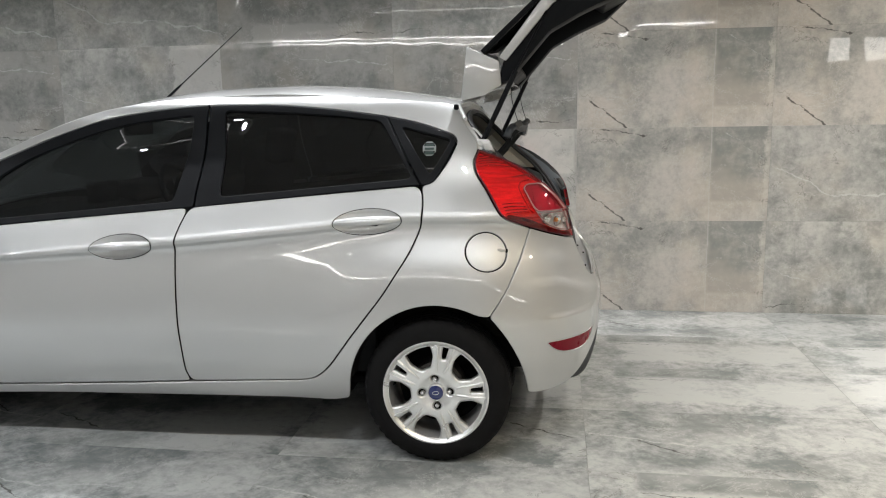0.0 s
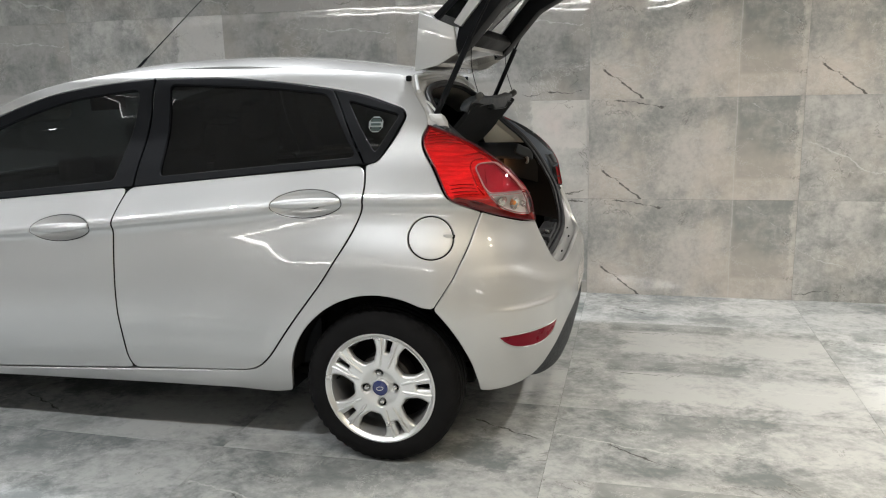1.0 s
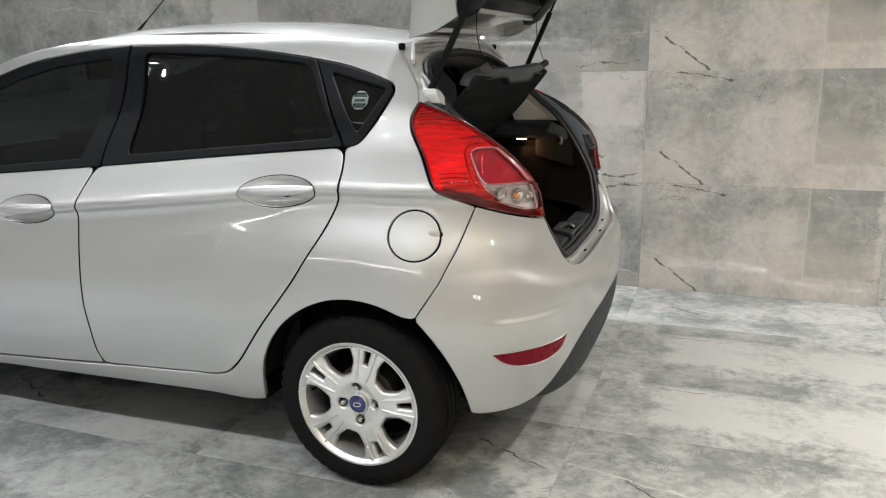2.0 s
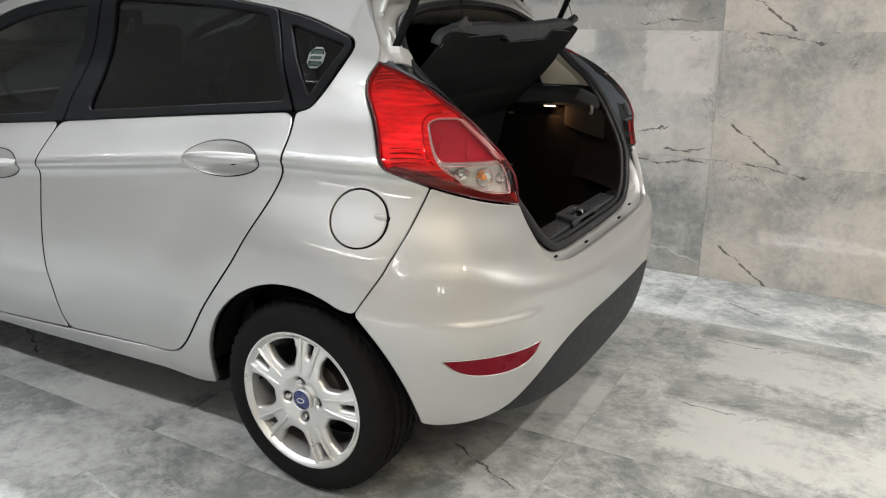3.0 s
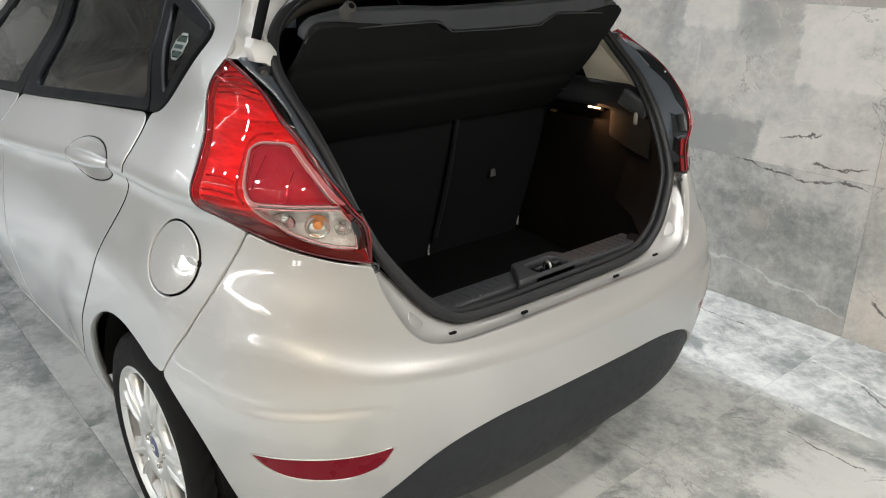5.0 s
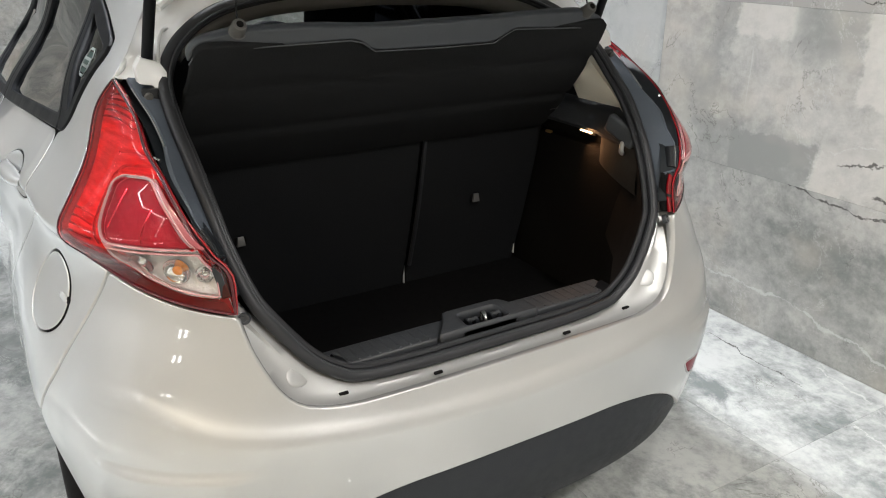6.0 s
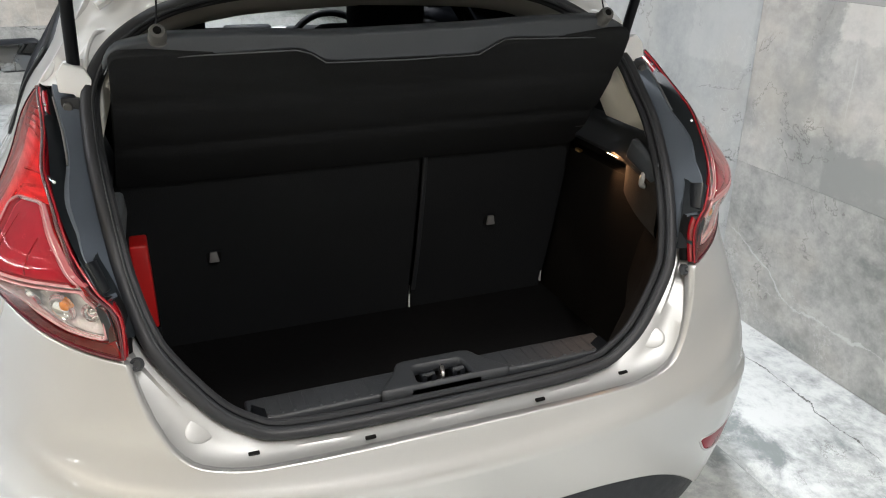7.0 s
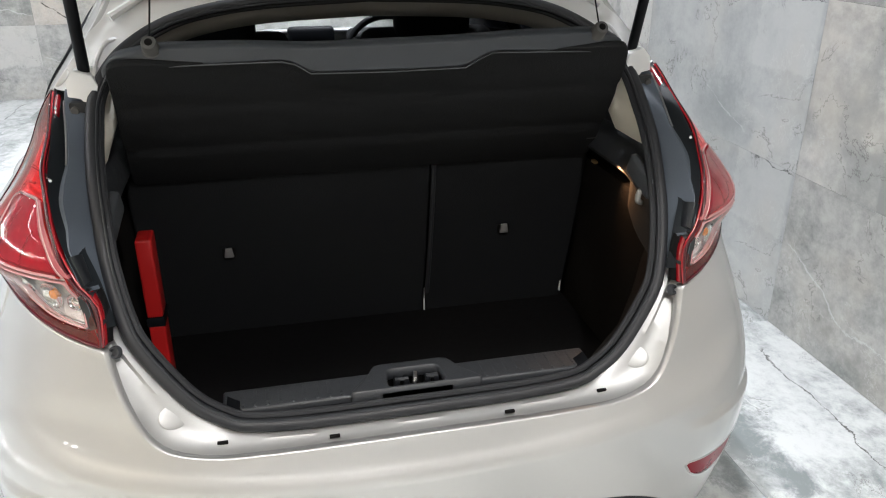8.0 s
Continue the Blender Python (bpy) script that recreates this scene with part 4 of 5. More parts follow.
        turn = pose(*p) @ Vector(n).to_track_quat("X", "Z").to_matrix().to_4x4()
        bowl = part("bulb_bowl", moved(lathe([(r, 0), (r * .9, -.003), (r * .6, -.006), (r * .3, -.0075), (0, -.008)], 24, "X"), turn), CHROME, lamp)
        part("bulb", moved(lathe([(0, .0015), (bulb * .6, .001), (bulb, -.002), (bulb * .9, -.007)], 20, "X"), turn), stuff, bowl)


# ---- wheels ----
def wheel(at, face):
    tread = []
    for y, r in ((-.098, .205), (-.102, .222), (-.100, .245), (-.092, .266), (-.080, .279), (-.066, .2835)):
        tread.append((r, y))
    for y in (-.050, -.018, .018, .050):
        tread += [(.2845, y - .007), (.277, y - .0045), (.277, y + .0045), (.2845, y + .007)]
    tread += [(r, -y) for r, y in [(t[0], t[1]) for t in tread[:6]][::-1]]
    root = part("wheel", lathe([(.186, -.085), (.178, -.07), (.172, -.02), (.170, .05), (.188, .085), (.196, .088)], 64), SHADED_ALLOY, car, "five twin-spoke silver alloy wheel")
    tyre = part("tyre", lathe(tread, 144), RUBBER, root, "black rubber tyre")
    me = tyre.data
    for v in me.vertices:
        r = math.hypot(v.co.x, v.co.z)
        a = math.degrees(math.atan2(v.co.z, v.co.x)) + abs(v.co.y) * 130
        if r > .274 and abs(v.co.y) > .052 and int(a / 2.5) % 3 == 0:
            v.co.x, v.co.z = v.co.x * (1 - .008 / r), v.co.z * (1 - .008 / r)
    part("rim_flange", lathe([(.186, -.086), (.192, -.094), (.199, -.099), (.204, -.098), (.206, -.092), (.204, -.084)], 72), ALLOY, root)

    def dish(a, b):
        a, b = np.asarray(a, float), np.asarray(b, float)
        r = np.hypot(a, b)
        return np.stack((a, -.088 - .004 * step(.19, .10, r) + .012 * step(.075, .03, r), b), -1)

    disc = ellipse(0, 0, .193, .193, 120)
    cuts = []
    for i in range(5):
        for base, shape in ((41, [(.098, -.020, .008), (.098, .020, .008), (.134, .0475, .012), (.170, .0530, .010), (.1845, .046, .008), (.1905, 0, .05), (.1845, -.046, .008), (.170, -.0530, .010), (.134, -.0475, .012)]),
                            (5, [(.134, -.0080, .004), (.134, .0080, .004), (.189, .0125, .004), (.189, -.0125, .004)])):
            a = radians(base + 72 * i)
            cuts.append(outline([(r * math.cos(a) - t * math.sin(a), r * math.sin(a) + t * math.cos(a), q) for r, t, q in shape], pitch=.006))
    for i in range(4):
        a = radians(4 + 90 * i)
        cuts.append(ellipse(.0535 * math.cos(a), .0535 * math.sin(a), .0142, .0142, 20))
    panel("spokes", disc, ALLOY, root, dish, cuts, depth=.026, grid=.012, round_edge=.0095)
    for i in range(5):
        a = radians(5 + 72 * i)
        for s in (-1, 1):
            ridge = [((r * math.cos(a) - s * t * math.sin(a)), y, r * math.sin(a) + s * t * math.cos(a)) for r, t, y in ((.082, .014, -.0890), (.105, .0185, -.0925), (.130, .0220, -.0938), (.160, .0265, -.0930), (.192, .0320, -.089))]
            part("spoke_ridge", tube(smooth_line(ridge, 5), lambda q: .0060 - .0014 * q, 10, flat=.8), ALLOY, root)
    for i in range(4):
        a = radians(4 + 90 * i)
        bm = lathe([(0, -.0915), (.0055, -.091), (.0082, -.088), (.0090, -.084), (.0090, -.066)], 6)
        part("wheel_nut", moved(bm, pose(.0535 * math.cos(a), 0, .0535 * math.sin(a))), STEEL, root)
    part("nut_well", lathe([(.0, -.066), (.075, -.066)], 32), SHADE, root)
    part("hub_cap", lathe([(0, -.0935), (.021, -.093), (.0280, -.090), (.0295, -.085), (.0295, -.075)], 40), BLUE, root, "blue enamel hub cap")
    part("cap_ring", lathe([(.0283, -.0895), (.0295, -.0912), (.0318, -.090), (.033, -.082)], 40), ALLOY, root)
    part("cap_badge", moved(tube([(.0125 * math.cos(t), 0, .0065 * math.sin(t)) for t in np.arange(24) * 2 * math.pi / 24], .0008, 6, True), pose(0, -.0942, 0, 0, -8, 0)), WHITE_PRINT, root)
    part("brake_drum", lathe([(0, -.045), (.09, -.045), (.105, -.038), (.108, .02)], 48), IRON, root)
    part("brake_backing", lathe([(0, .06), (.172, .06)], 48), SHADE, root)
    part("valve", moved(lathe([(.0, -.03), (.0035, -.03), (.004, 0)], 10), pose(-.166, -.045, .02)), RUBBER, root)
    root.matrix_world = pose(*at, 0, 0, 0 if face > 0 else 180)
    return root


rear_left = wheel((0, -.712, HUB_Z), 1)
for x, y, r in ((0, .712, 180), (-WHEELBASE, -.715, 0), (-WHEELBASE, .715, 180)):
    copy_thing(rear_left, pose(x, y, HUB_Z, 0, 0, r))

# ---- tailgate opening ----
RIM = [skin(u, z) for u, z in ((UC, .669), (.72, .669), (.60, .669), (.553, .682), (.530, .712), (.498, .787), (.479, .846), (.466, .951), (.413, 1.018), (.340, 1.081), (.263, 1.136), (.131, 1.196),
                               (along(.137, 1.236), 1.236), (along(.084, 1.305), 1.305), (along(.058, 1.357), 1.357))] + [np.array((.050, -.36, 1.374)), np.array((.055, 0, 1.388))]
SEAT = np.array([(.537, 0, .664), (.536, -.18, .665), (.533, -.30, .673), (.529, -.350, .693), (.519, -.402, .735), (.492, -.464, .818), (.468, -.487, .866), (.425, -.506, .938), (.384, -.515, 1.0), (.320, -.524, 1.075),
                 (.254, -.528, 1.13), (.188, -.522, 1.19), (.136, -.482, 1.248), (.093, -.406, 1.294), (.078, -.32, 1.318), (.068, -.2, 1.333), (.062, 0, 1.342)])
N = 12
rim, seat = smooth_line(RIM, N), smooth_line(SEAT, N)
for k in (1, -1):
    for name, stuff, a, b in (("rear_panel", SHADED_INNER_PAINT, 0, 6.334), ("lamp_pillar", PILLAR_SLATE, 6.334, 11), ("hinge_pillar", LIT_HINGE_PAINT, 11, 16)):
        a, b = round(a * N), round(b * N)
        r, s = rim[a:b + 1], seat[a:b + 1]
        out = np.cross(np.gradient(r * .5 + s * .5, axis=0), r - s)
        out = out / np.linalg.norm(out, axis=1, keepdims=True)
        out = out * np.sign(out @ np.array((1.0, -.5, .5)))[:, None]
        if name == "rear_panel":
            sag = (1 + 1.2 * step(.70, .92, np.linspace(0, 1, len(r))))[:, None]
            rows = [r * (1 - w) + s * w + out * d * sag for w, d in ((0, -.001), (.05, -.004), (.12, -.010), (.4, -.013), (.66, -.012), (.72, -.008), (1, -.008))]
        elif name == "lamp_pillar":
            q = np.linspace(0, 1, len(r))
            w = spline([0, .28, .34, .40, .48, .56, .68, .80, .92, 1], [.06, .06, .14, .22, .22, .30, .44, .40, .32, .24])(q)[:, None]
            deep = np.array((-.030, .022, -.012))
            edge = r * (1 - w) + s * w
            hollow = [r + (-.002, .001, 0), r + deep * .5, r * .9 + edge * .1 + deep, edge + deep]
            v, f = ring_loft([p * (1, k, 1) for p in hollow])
            part("lamp_recess", (v, f if k < 0 else [p[::-1] for p in f]), RECESS_SHADE, car)
            low = int(len(r) * .29)
            plate = [(r * (1 - c) + s * c + out * d)[:low] for c, d in ((.05, -.016), (.08, .003), (.14, .006), (.34, .006), (.40, .003), (.42, -.006))]
            v, f = ring_loft([p * (1, k, 1) for p in plate])
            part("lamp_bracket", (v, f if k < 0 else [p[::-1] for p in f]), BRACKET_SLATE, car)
            rows = [edge + deep, edge + out * -.004, edge * .92 + s * .08 + out * .002, edge * .5 + s * .5 + out * .001, s + (-.004, 0, 0)]
        else:
            rows = [r + (-.002, .001, 0), r * .93 + s * .07 + out * -.004, r * .55 + s * .45 + out * -.003, r * .45 + s * .55 + out * .003, r * .15 + s * .85 + out * .002, s + (-.004, 0, 0)]
        v, f = ring_loft([q * (1, k, 1) for q in rows])
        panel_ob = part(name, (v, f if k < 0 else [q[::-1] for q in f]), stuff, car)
        if name == "rear_panel":
            for cy, cx, cz in ((-.346, .556, .664), (-.158, .578, .662)):
                part("clip_slot", block(cx - .003, cx + .003, k * (cy - .009), k * (cy + .009), cz - .003, cz + .002, .001), SHADE, panel_ob)
            stop = lathe([(0, .001), (.005, .001), (.006, .005), (.009, .005), (.0105, .002), (.011, -.004)], 24, "X")
            part("rubber_stop", moved(stop, pose(.503, k * -.499, .832, 0, -25, k * -25)), GREY_PLASTIC, panel_ob, "round rubber buffer")
            dent = bmesh.new()
            bmesh.ops.create_uvsphere(dent, u_segments=28, v_segments=14, radius=1)
            at = rows[4]
            i = int(np.argmin(np.linalg.norm(at - (.5278, -.4105, .7181), axis=1)))
            spot, lean = at[i] * (1, k, 1), Vector(out[i] * (1, k, 1))
            part("pressed_dome", moved(dent, pose(*spot) @ lean.to_track_quat("X", "Z").to_matrix().to_4x4() @ Matrix.Diagonal((.0026, .026, .021, 1))), SHADED_INNER_PAINT, panel_ob)
        if name == "lamp_pillar":
            # Pale tube: light caught on the slate's edge, put into shape and colour.
            part("pillar_edge_glint", tube([q * (1, k, 1) + (.001, 0, 0) for q in (edge + out * -.001)[int(len(r) * .66):int(len(r) * .96)]], .0016, 6), HOOK_STEEL, panel_ob)
            part("bracket", block(.200, .2175, k * -.532, k * -.562, 1.152, 1.181, .004), BRACKET_SLATE, panel_ob)
            part("screw", moved(lathe([(0, .006), (.006, .006), (.008, .002), (.008, 0)], 12, "X"), pose(.2175, k * -.552, 1.167)), KNOB, panel_ob)
            part("screw", moved(lathe([(0, .006), (.005, .006), (.008, .002), (.009, 0)], 12, "X"), pose(.468, k * -.511, .903)), KNOB, panel_ob)
        if name == "hinge_pillar":
            mount = part("strut_mount", block(.140, .166, k * -.512, k * -.552, 1.172, 1.232, .008, 3), LIT_HINGE_PAINT, panel_ob)
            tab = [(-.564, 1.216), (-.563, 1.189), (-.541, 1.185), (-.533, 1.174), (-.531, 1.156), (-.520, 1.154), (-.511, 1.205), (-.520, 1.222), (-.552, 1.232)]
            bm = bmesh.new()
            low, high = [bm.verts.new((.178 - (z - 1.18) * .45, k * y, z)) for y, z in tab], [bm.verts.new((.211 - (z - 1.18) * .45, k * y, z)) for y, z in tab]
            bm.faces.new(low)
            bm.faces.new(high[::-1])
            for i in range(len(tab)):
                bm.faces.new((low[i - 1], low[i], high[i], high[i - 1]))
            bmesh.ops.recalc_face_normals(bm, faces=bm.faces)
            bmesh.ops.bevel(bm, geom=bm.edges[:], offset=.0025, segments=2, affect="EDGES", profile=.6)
            part("mount_tab", bm, LIT_HINGE_PAINT, mount)
            part("mount_rib", tube(smooth_line([(.186, k * -.522, 1.205), (.172, k * -.519, 1.222), (.152, k * -.513, 1.246), (.130, k * -.500, 1.268), (.112, k * -.484, 1.272), (.110, k * -.470, 1.256)], 5), .0045, 8), LIT_HINGE_PAINT, mount)
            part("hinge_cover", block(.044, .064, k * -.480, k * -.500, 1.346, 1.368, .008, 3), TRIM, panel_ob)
            part("roof_gutter", tube([(.09, k * -.49, 1.31), (.055, k * -.40, 1.362), (.05, k * -.2, 1.376), (.05, 0, 1.38)], .008, 8), LIT_HINGE_PAINT, panel_ob)

whole = np.concatenate((seat, (seat * (1, -1, 1))[::-1][1:-1]))
middle = np.array((.33, 0, 1.0))
inward = middle - whole
inward = inward / np.linalg.norm(inward, axis=1, keepdims=True)
seal = part("door_seal", tube(whole + inward * .004 + (.006, 0, .002), .0115, 10, True), WEATHERSTRIP, car, "black rubber weatherstrip round the boot opening")
part("seal_lip", tube(whole + inward * .017 + (-.004, 0, .002), .0070, 8, True), WEATHERSTRIP, seal)
part("seal_bead", tube(whole + inward * .012 + (.012, 0, .004), .0035, 6, True), GREY_PLASTIC, seal)

# ---- boot ----
inner = seat + (middle - seat) / np.linalg.norm(middle - seat, axis=1, keepdims=True) * .021 + (-.010, 0, 0)
for k in (1, -1):
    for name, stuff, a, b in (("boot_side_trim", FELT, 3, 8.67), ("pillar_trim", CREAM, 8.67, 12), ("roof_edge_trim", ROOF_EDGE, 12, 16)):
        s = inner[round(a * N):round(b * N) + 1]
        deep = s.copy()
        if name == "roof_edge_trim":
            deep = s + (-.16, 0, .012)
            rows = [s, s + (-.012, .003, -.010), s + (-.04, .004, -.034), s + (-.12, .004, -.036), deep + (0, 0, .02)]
        else:
            deep[:, 1] = -.575 if name == "boot_side_trim" else -.548 + np.clip(s[:, 2] - 1.0, 0, 1) * .38
            deep[:, 0] = np.minimum(s[:, 0] - .10, .22)
            back = deep.copy()
            back[:, 0] = -.19 if name == "boot_side_trim" else np.minimum(.135 - (s[:, 2] - 1.05) * .3, deep[:, 0] - .005)
            rows = [s, s * .6 + deep * .4 + (0, -.02, 0), deep, back]
            if name == "pillar_trim":
                # Black strip closes the dark gap ahead of the cream lining.
                v, f = ring_loft([q * (1, k, 1) for q in (back + (.002, 0, 0), back + (-.012, -.014, 0), back * (0, 1, 1) + (-.12, -.014, 0))])
                part("pillar_dark_strip", (v, f if k < 0 else [q[::-1] for q in f]), TRIM, car, "black strip ahead of the cream pillar lining")
        v, f = ring_loft([q * (1, k, 1) for q in rows])
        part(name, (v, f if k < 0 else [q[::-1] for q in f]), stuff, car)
    ledge = [np.array([(x, k * (y - .012 * step(.33, .20, x)), z - .012 * step(.20, .36, x)) for x in np.linspace(-.14, .33, 24)]) for y, z in ((-.548, 1.052), (-.534, 1.050), (-.520, 1.042), (-.511, 1.026), (-.502, .996), (-.500, .984), (-.506, .974), (-.560, .966))]
    v, f = ring_loft(ledge)
    part("shelf_ledge", (v, f if k < 0 else [q[::-1] for q in f]), GREY_PLASTIC, car, "dark grey moulded ledge under the pillar lining")
    cap = block(-.048, .048, -.010, .010, -.024, .024, .010, 3)
    part("ledge_cap", moved(cap, pose(.335, k * -.500, 1.004, 0, 22, k * -6)), LEDGE_SLATE, car)
    part("lower_side_trim", block(-.19, .42, k * -.545, k * -.60, .45, .93, .02), FELT, car)
rows = [np.concatenate((inner[:3 * N + 1][::-1] * (1, -1, 1), inner[1:3 * N + 1])) + d for d in ((0, 0, 0), (-.03, 0, 0), (-.06, 0, -.03))]
low = rows[-1].copy()
low[:, 2] = .49
part("boot_rear_trim", ring_loft(rows + [low]), TRIM, car)
part("boot_floor", block(-.25, .475, -.57, .57, .46, .50, .01), CARPET, car)
scuff = part("scuff_plate", block(.446, .512, -.345, -.068, .676, .694, .006, 3), GREY_PLASTIC, car, "dark grey scuff plate with grip ribs")
part("scuff_end", block(.446, .512, .068, .345, .676, .694, .006, 3), GREY_PLASTIC, scuff)
for i in range(9):
    for s in (-1, 1):
        y = s * (.135 + .022 * i)
        part("grip_rib", block(.455, .495, y - .003, y + .003, .693, .6950, .0005), GREY_PLASTIC, scuff)
        part("grip_pip", moved(lathe([(0, .0025), (.003, .002), (.004, 0)], 10, "Z"), pose(.503, y, .6938)), GREY_PLASTIC, scuff)


def flat_top(x, y):
    x, y = np.asarray(x, float), np.asarray(y, float)
    return np.stack((x, y, .708 + 0 * x), -1)


panel("latch_cover", outline([(.524, -.125, .01), (.524, .125, .01), (.470, .082, .02), (.440, .072, .02), (.440, -.072, .02), (.470, -.082, .02)]), GREY_PLASTIC, scuff, flat_top, [outline([(.517, -.054, .010), (.517, .054, .010), (.462, .048, .012), (.462, -.048, .012)], pitch=.006)], depth=.022, grid=.02, round_edge=.004)
part("latch_well", block(.452, .522, -.066, .066, .652, .666, .002), SHADE, scuff)
for a, b, c, d in ((.450, .456, -.066, .066), (.519, .524, -.066, .066), (.456, .519, -.066, -.060), (.456, .519, .060, .066)):
    part("well_wall", block(a, b, c, d, .660, .699, .001), SHADE, scuff)
part("striker", tube(smooth_line([(.508, -.004, .690), (.508, -.003, .708), (.496, 0, .714), (.482, .003, .708), (.482, .004, .690)], 4), .0035, 8), STEEL, scuff, "bright steel striker loop")
for y in (-.034, -.016, .024, .040):
    part("latch_block", block(.478, .500, y - .005, y + .005, .672, .702, .003), TRIM, scuff)
part("latch_bar", tube([(.490, -.036, .701), (.490, -.012, .701)], .004, 8), GREY_PLASTIC, scuff)
part("latch_bar", tube([(.490, .022, .701), (.490, .044, .701)], .005, 8), GREY_PLASTIC, scuff)

# rear seat backs, split sixty to forty
def seat_back(y0, y1):
    def sheet(a, b):
        a, b = np.asarray(a, float), np.asarray(b, float)
        bulge = .006 * np.sin(np.clip((b - .47) / .5, 0, 1) * math.pi)
        return np.stack((-.142 + (b - .47) * .27 + bulge, a, b), -1)
    root = panel("rear_seat_back", outline([(y0, .47, .02), (y1, .47, .02), (y1, .965, .03), (y0, .965, .03)]), FABRIC, car, sheet, depth=.09, grid=.05, round_edge=.008)
    return root


left_back, right_back = seat_back(-.535, .142), seat_back(.152, .535)
for owner, y in ((left_back, -.338), (right_back, .340)):
    x = -.142 + (.757 - .47) * .27 + .006
    plate = part("anchor_plate", block(x - .004, x + .003, y - .021, y + .021, .764, .778, .003), TRIM, owner)
    part("anchor_pocket", block(x - .004, x + .001, y - .016, y + .016, .738, .766, .003), SHADE, plate)
    bm = block(x + .002, x + .009, y - .011, y + .011, .740, .764, .002)
    for vert in bm.verts:
        if vert.co.z > .752:
            vert.co.y = y + (vert.co.y - y) * .7
    part("anchor_hook", bm, HOOK_STEEL, owner, "dull steel tether hook")
# White in place of steel: the glint of the strips is put into colour.
part("seat_hinge", block(-.136, -.130, .145, .149, .475, .565, .001), WHITE_PRINT, left_back, "thin seat hinge strip, its glint painted white")
part("seat_hinge", block(-.125, -.118, .527, .531, .52, .60, .001), WHITE_PRINT, right_back)
part("seat_seam", tube([(-.134 + (z - .47) * .27 + .014 * math.sin((z - .47) / .5 * math.pi), .147, z) for z in np.linspace(.57, .95, 8)], .006, 8), WEATHERSTRIP, left_back)

# parcel shelf, lifted with the tailgate
def shelf_sheet(a, s):
    """a across, s from the hinge to the free edge."""
    a, s = np.asarray(a, float), np.asarray(s, float)
    q = s / .44
    ripple = .0060 * np.exp(-((q - .36) / .03)**2) + .0045 * np.exp(-((q - .70) / .03)**2) - .010 * np.sin(np.clip(q, 0, 1) * math.pi)
    x = .0 + q * .296 - ripple * .75
    z = .950 + q * .305 + ripple * .7
    return np.stack((x, a * (1.0 - .105 * q), z), -1)


shelf = panel("parcel_shelf", outline([(-.513, 0, .02), (.528, 0, .02), (.528, .38, .06), (.520, .44, .02), (.215, .44, .03), (.155, .405, .02), (-.155, .405, .02), (-.200, .44, .03), (-.536, .44, .03), (-.528, .36, .06)]), SHELF_CLOTH, car, shelf_sheet, depth=.014, grid=.03, label="dark carpeted parcel shelf hanging from the tailgate")
def lip_sheet(a, b):
    a, b = np.asarray(a, float), np.asarray(b, float)
    return np.stack((.300 + (b - 1.25) * .25 - .03 * (a / .5)**2 + .010 * np.cos(a * 3), a, b), -1)


panel("shelf_lip", outline([(-.488, 1.226, .006), (-.478, 1.243, .012), (-.178, 1.256, .02), (-.140, 1.231, .015), (.140, 1.230, .015), (.190, 1.257, .02), (.468, 1.243, .008), (.455, 1.268, .012), (.400, 1.283, .02), (.250, 1.284, .03), (.150, 1.280, .03), (-.150, 1.276, .03), (-.250, 1.282, .03), (-.400, 1.281, .02), (-.470, 1.266, .012), (-.490, 1.245, .010)]), DARK_PLASTIC, shelf, lip_sheet, depth=.03, grid=.03, round_edge=.004)
rail = [(-.487, 1.227), (-.478, 1.242), (-.460, 1.248), (-.330, 1.253), (-.190, 1.2555), (-.165, 1.249), (-.140, 1.232), (0, 1.230), (.140, 1.231), (.165, 1.245), (.190, 1.2565), (.330, 1.251), (.466, 1.244)]
part("lip_edge", tube([lip_sheet(a, b) + (.003, 0, -.0015) for a, b in rail], .0013, 6), LEDGE_SLATE, shelf)
for y in (-.401, .401):
    part("cord_knob", moved(lathe([(0, .015), (.0075, .015), (.0115, .014), (.0135, .009), (.0140, -.01), (.016, -.012)], 20, "X"), pose(.296, y, 1.286, 0, -35, 0)), KNOB, shelf)
    # Black disc on top: the shade inside the hollow knob, put in as colour.
    part("knob_hollow_shade", moved(lathe([(0, .0160), (.0062, .0160), (.0068, .0135)], 16, "X"), pose(.296, y, 1.286, 0, -35, 0)), SHADE, shelf)
    part("lift_cord", tube(smooth_line([(.292, y, 1.295), (.265, y * .97, 1.40), (.27, y * .95, 1.52)], 5), .0016, 6), TRIM, shelf)
part("shelf_pin", moved(lathe([(0, 0), (.004, 0), (.004, .030), (.006, .030), (.006, .036), (0, .037)], 10, "Y"), pose(.064, .494, 1.012)), KNOB, shelf)

# boot lamp on the side trim, lit
boot_lamp = part("boot_lamp", block(.130, .198, .541, .578, .957, .968, .003), TRIM, car)
part("bulb_cover", block(.142, .186, .537, .543, .9620, .9655, .001), glowing("warm_bulb_glow", (1, .66, .34), 7), boot_lamp, "small lit warm boot lamp")
data = bpy.data.lights.new("boot_lamp_glow", "AREA")
data.spread = radians(150)
data.shape, data.size, data.size_y, data.energy, data.color = "RECTANGLE", .04, .012, .08, (1, .50, .22)
new("boot_lamp_glow", data).matrix_world = look((.165, .516, .954), (.290, .535, .88))
part("seat_belt_tab", block(-.016, .008, .546, .556, .924, .932, .003), plain("ochre_tab", (.40, .26, .10), .5), car)
part("trim_hook", tube(smooth_line([(.340, .504, .980), (.350, .490, .976), (.352, .487, .960), (.344, .500, .951)], 4), .006, 8), plain("pale_grey_hook", (.25, .25, .24), .4), car)
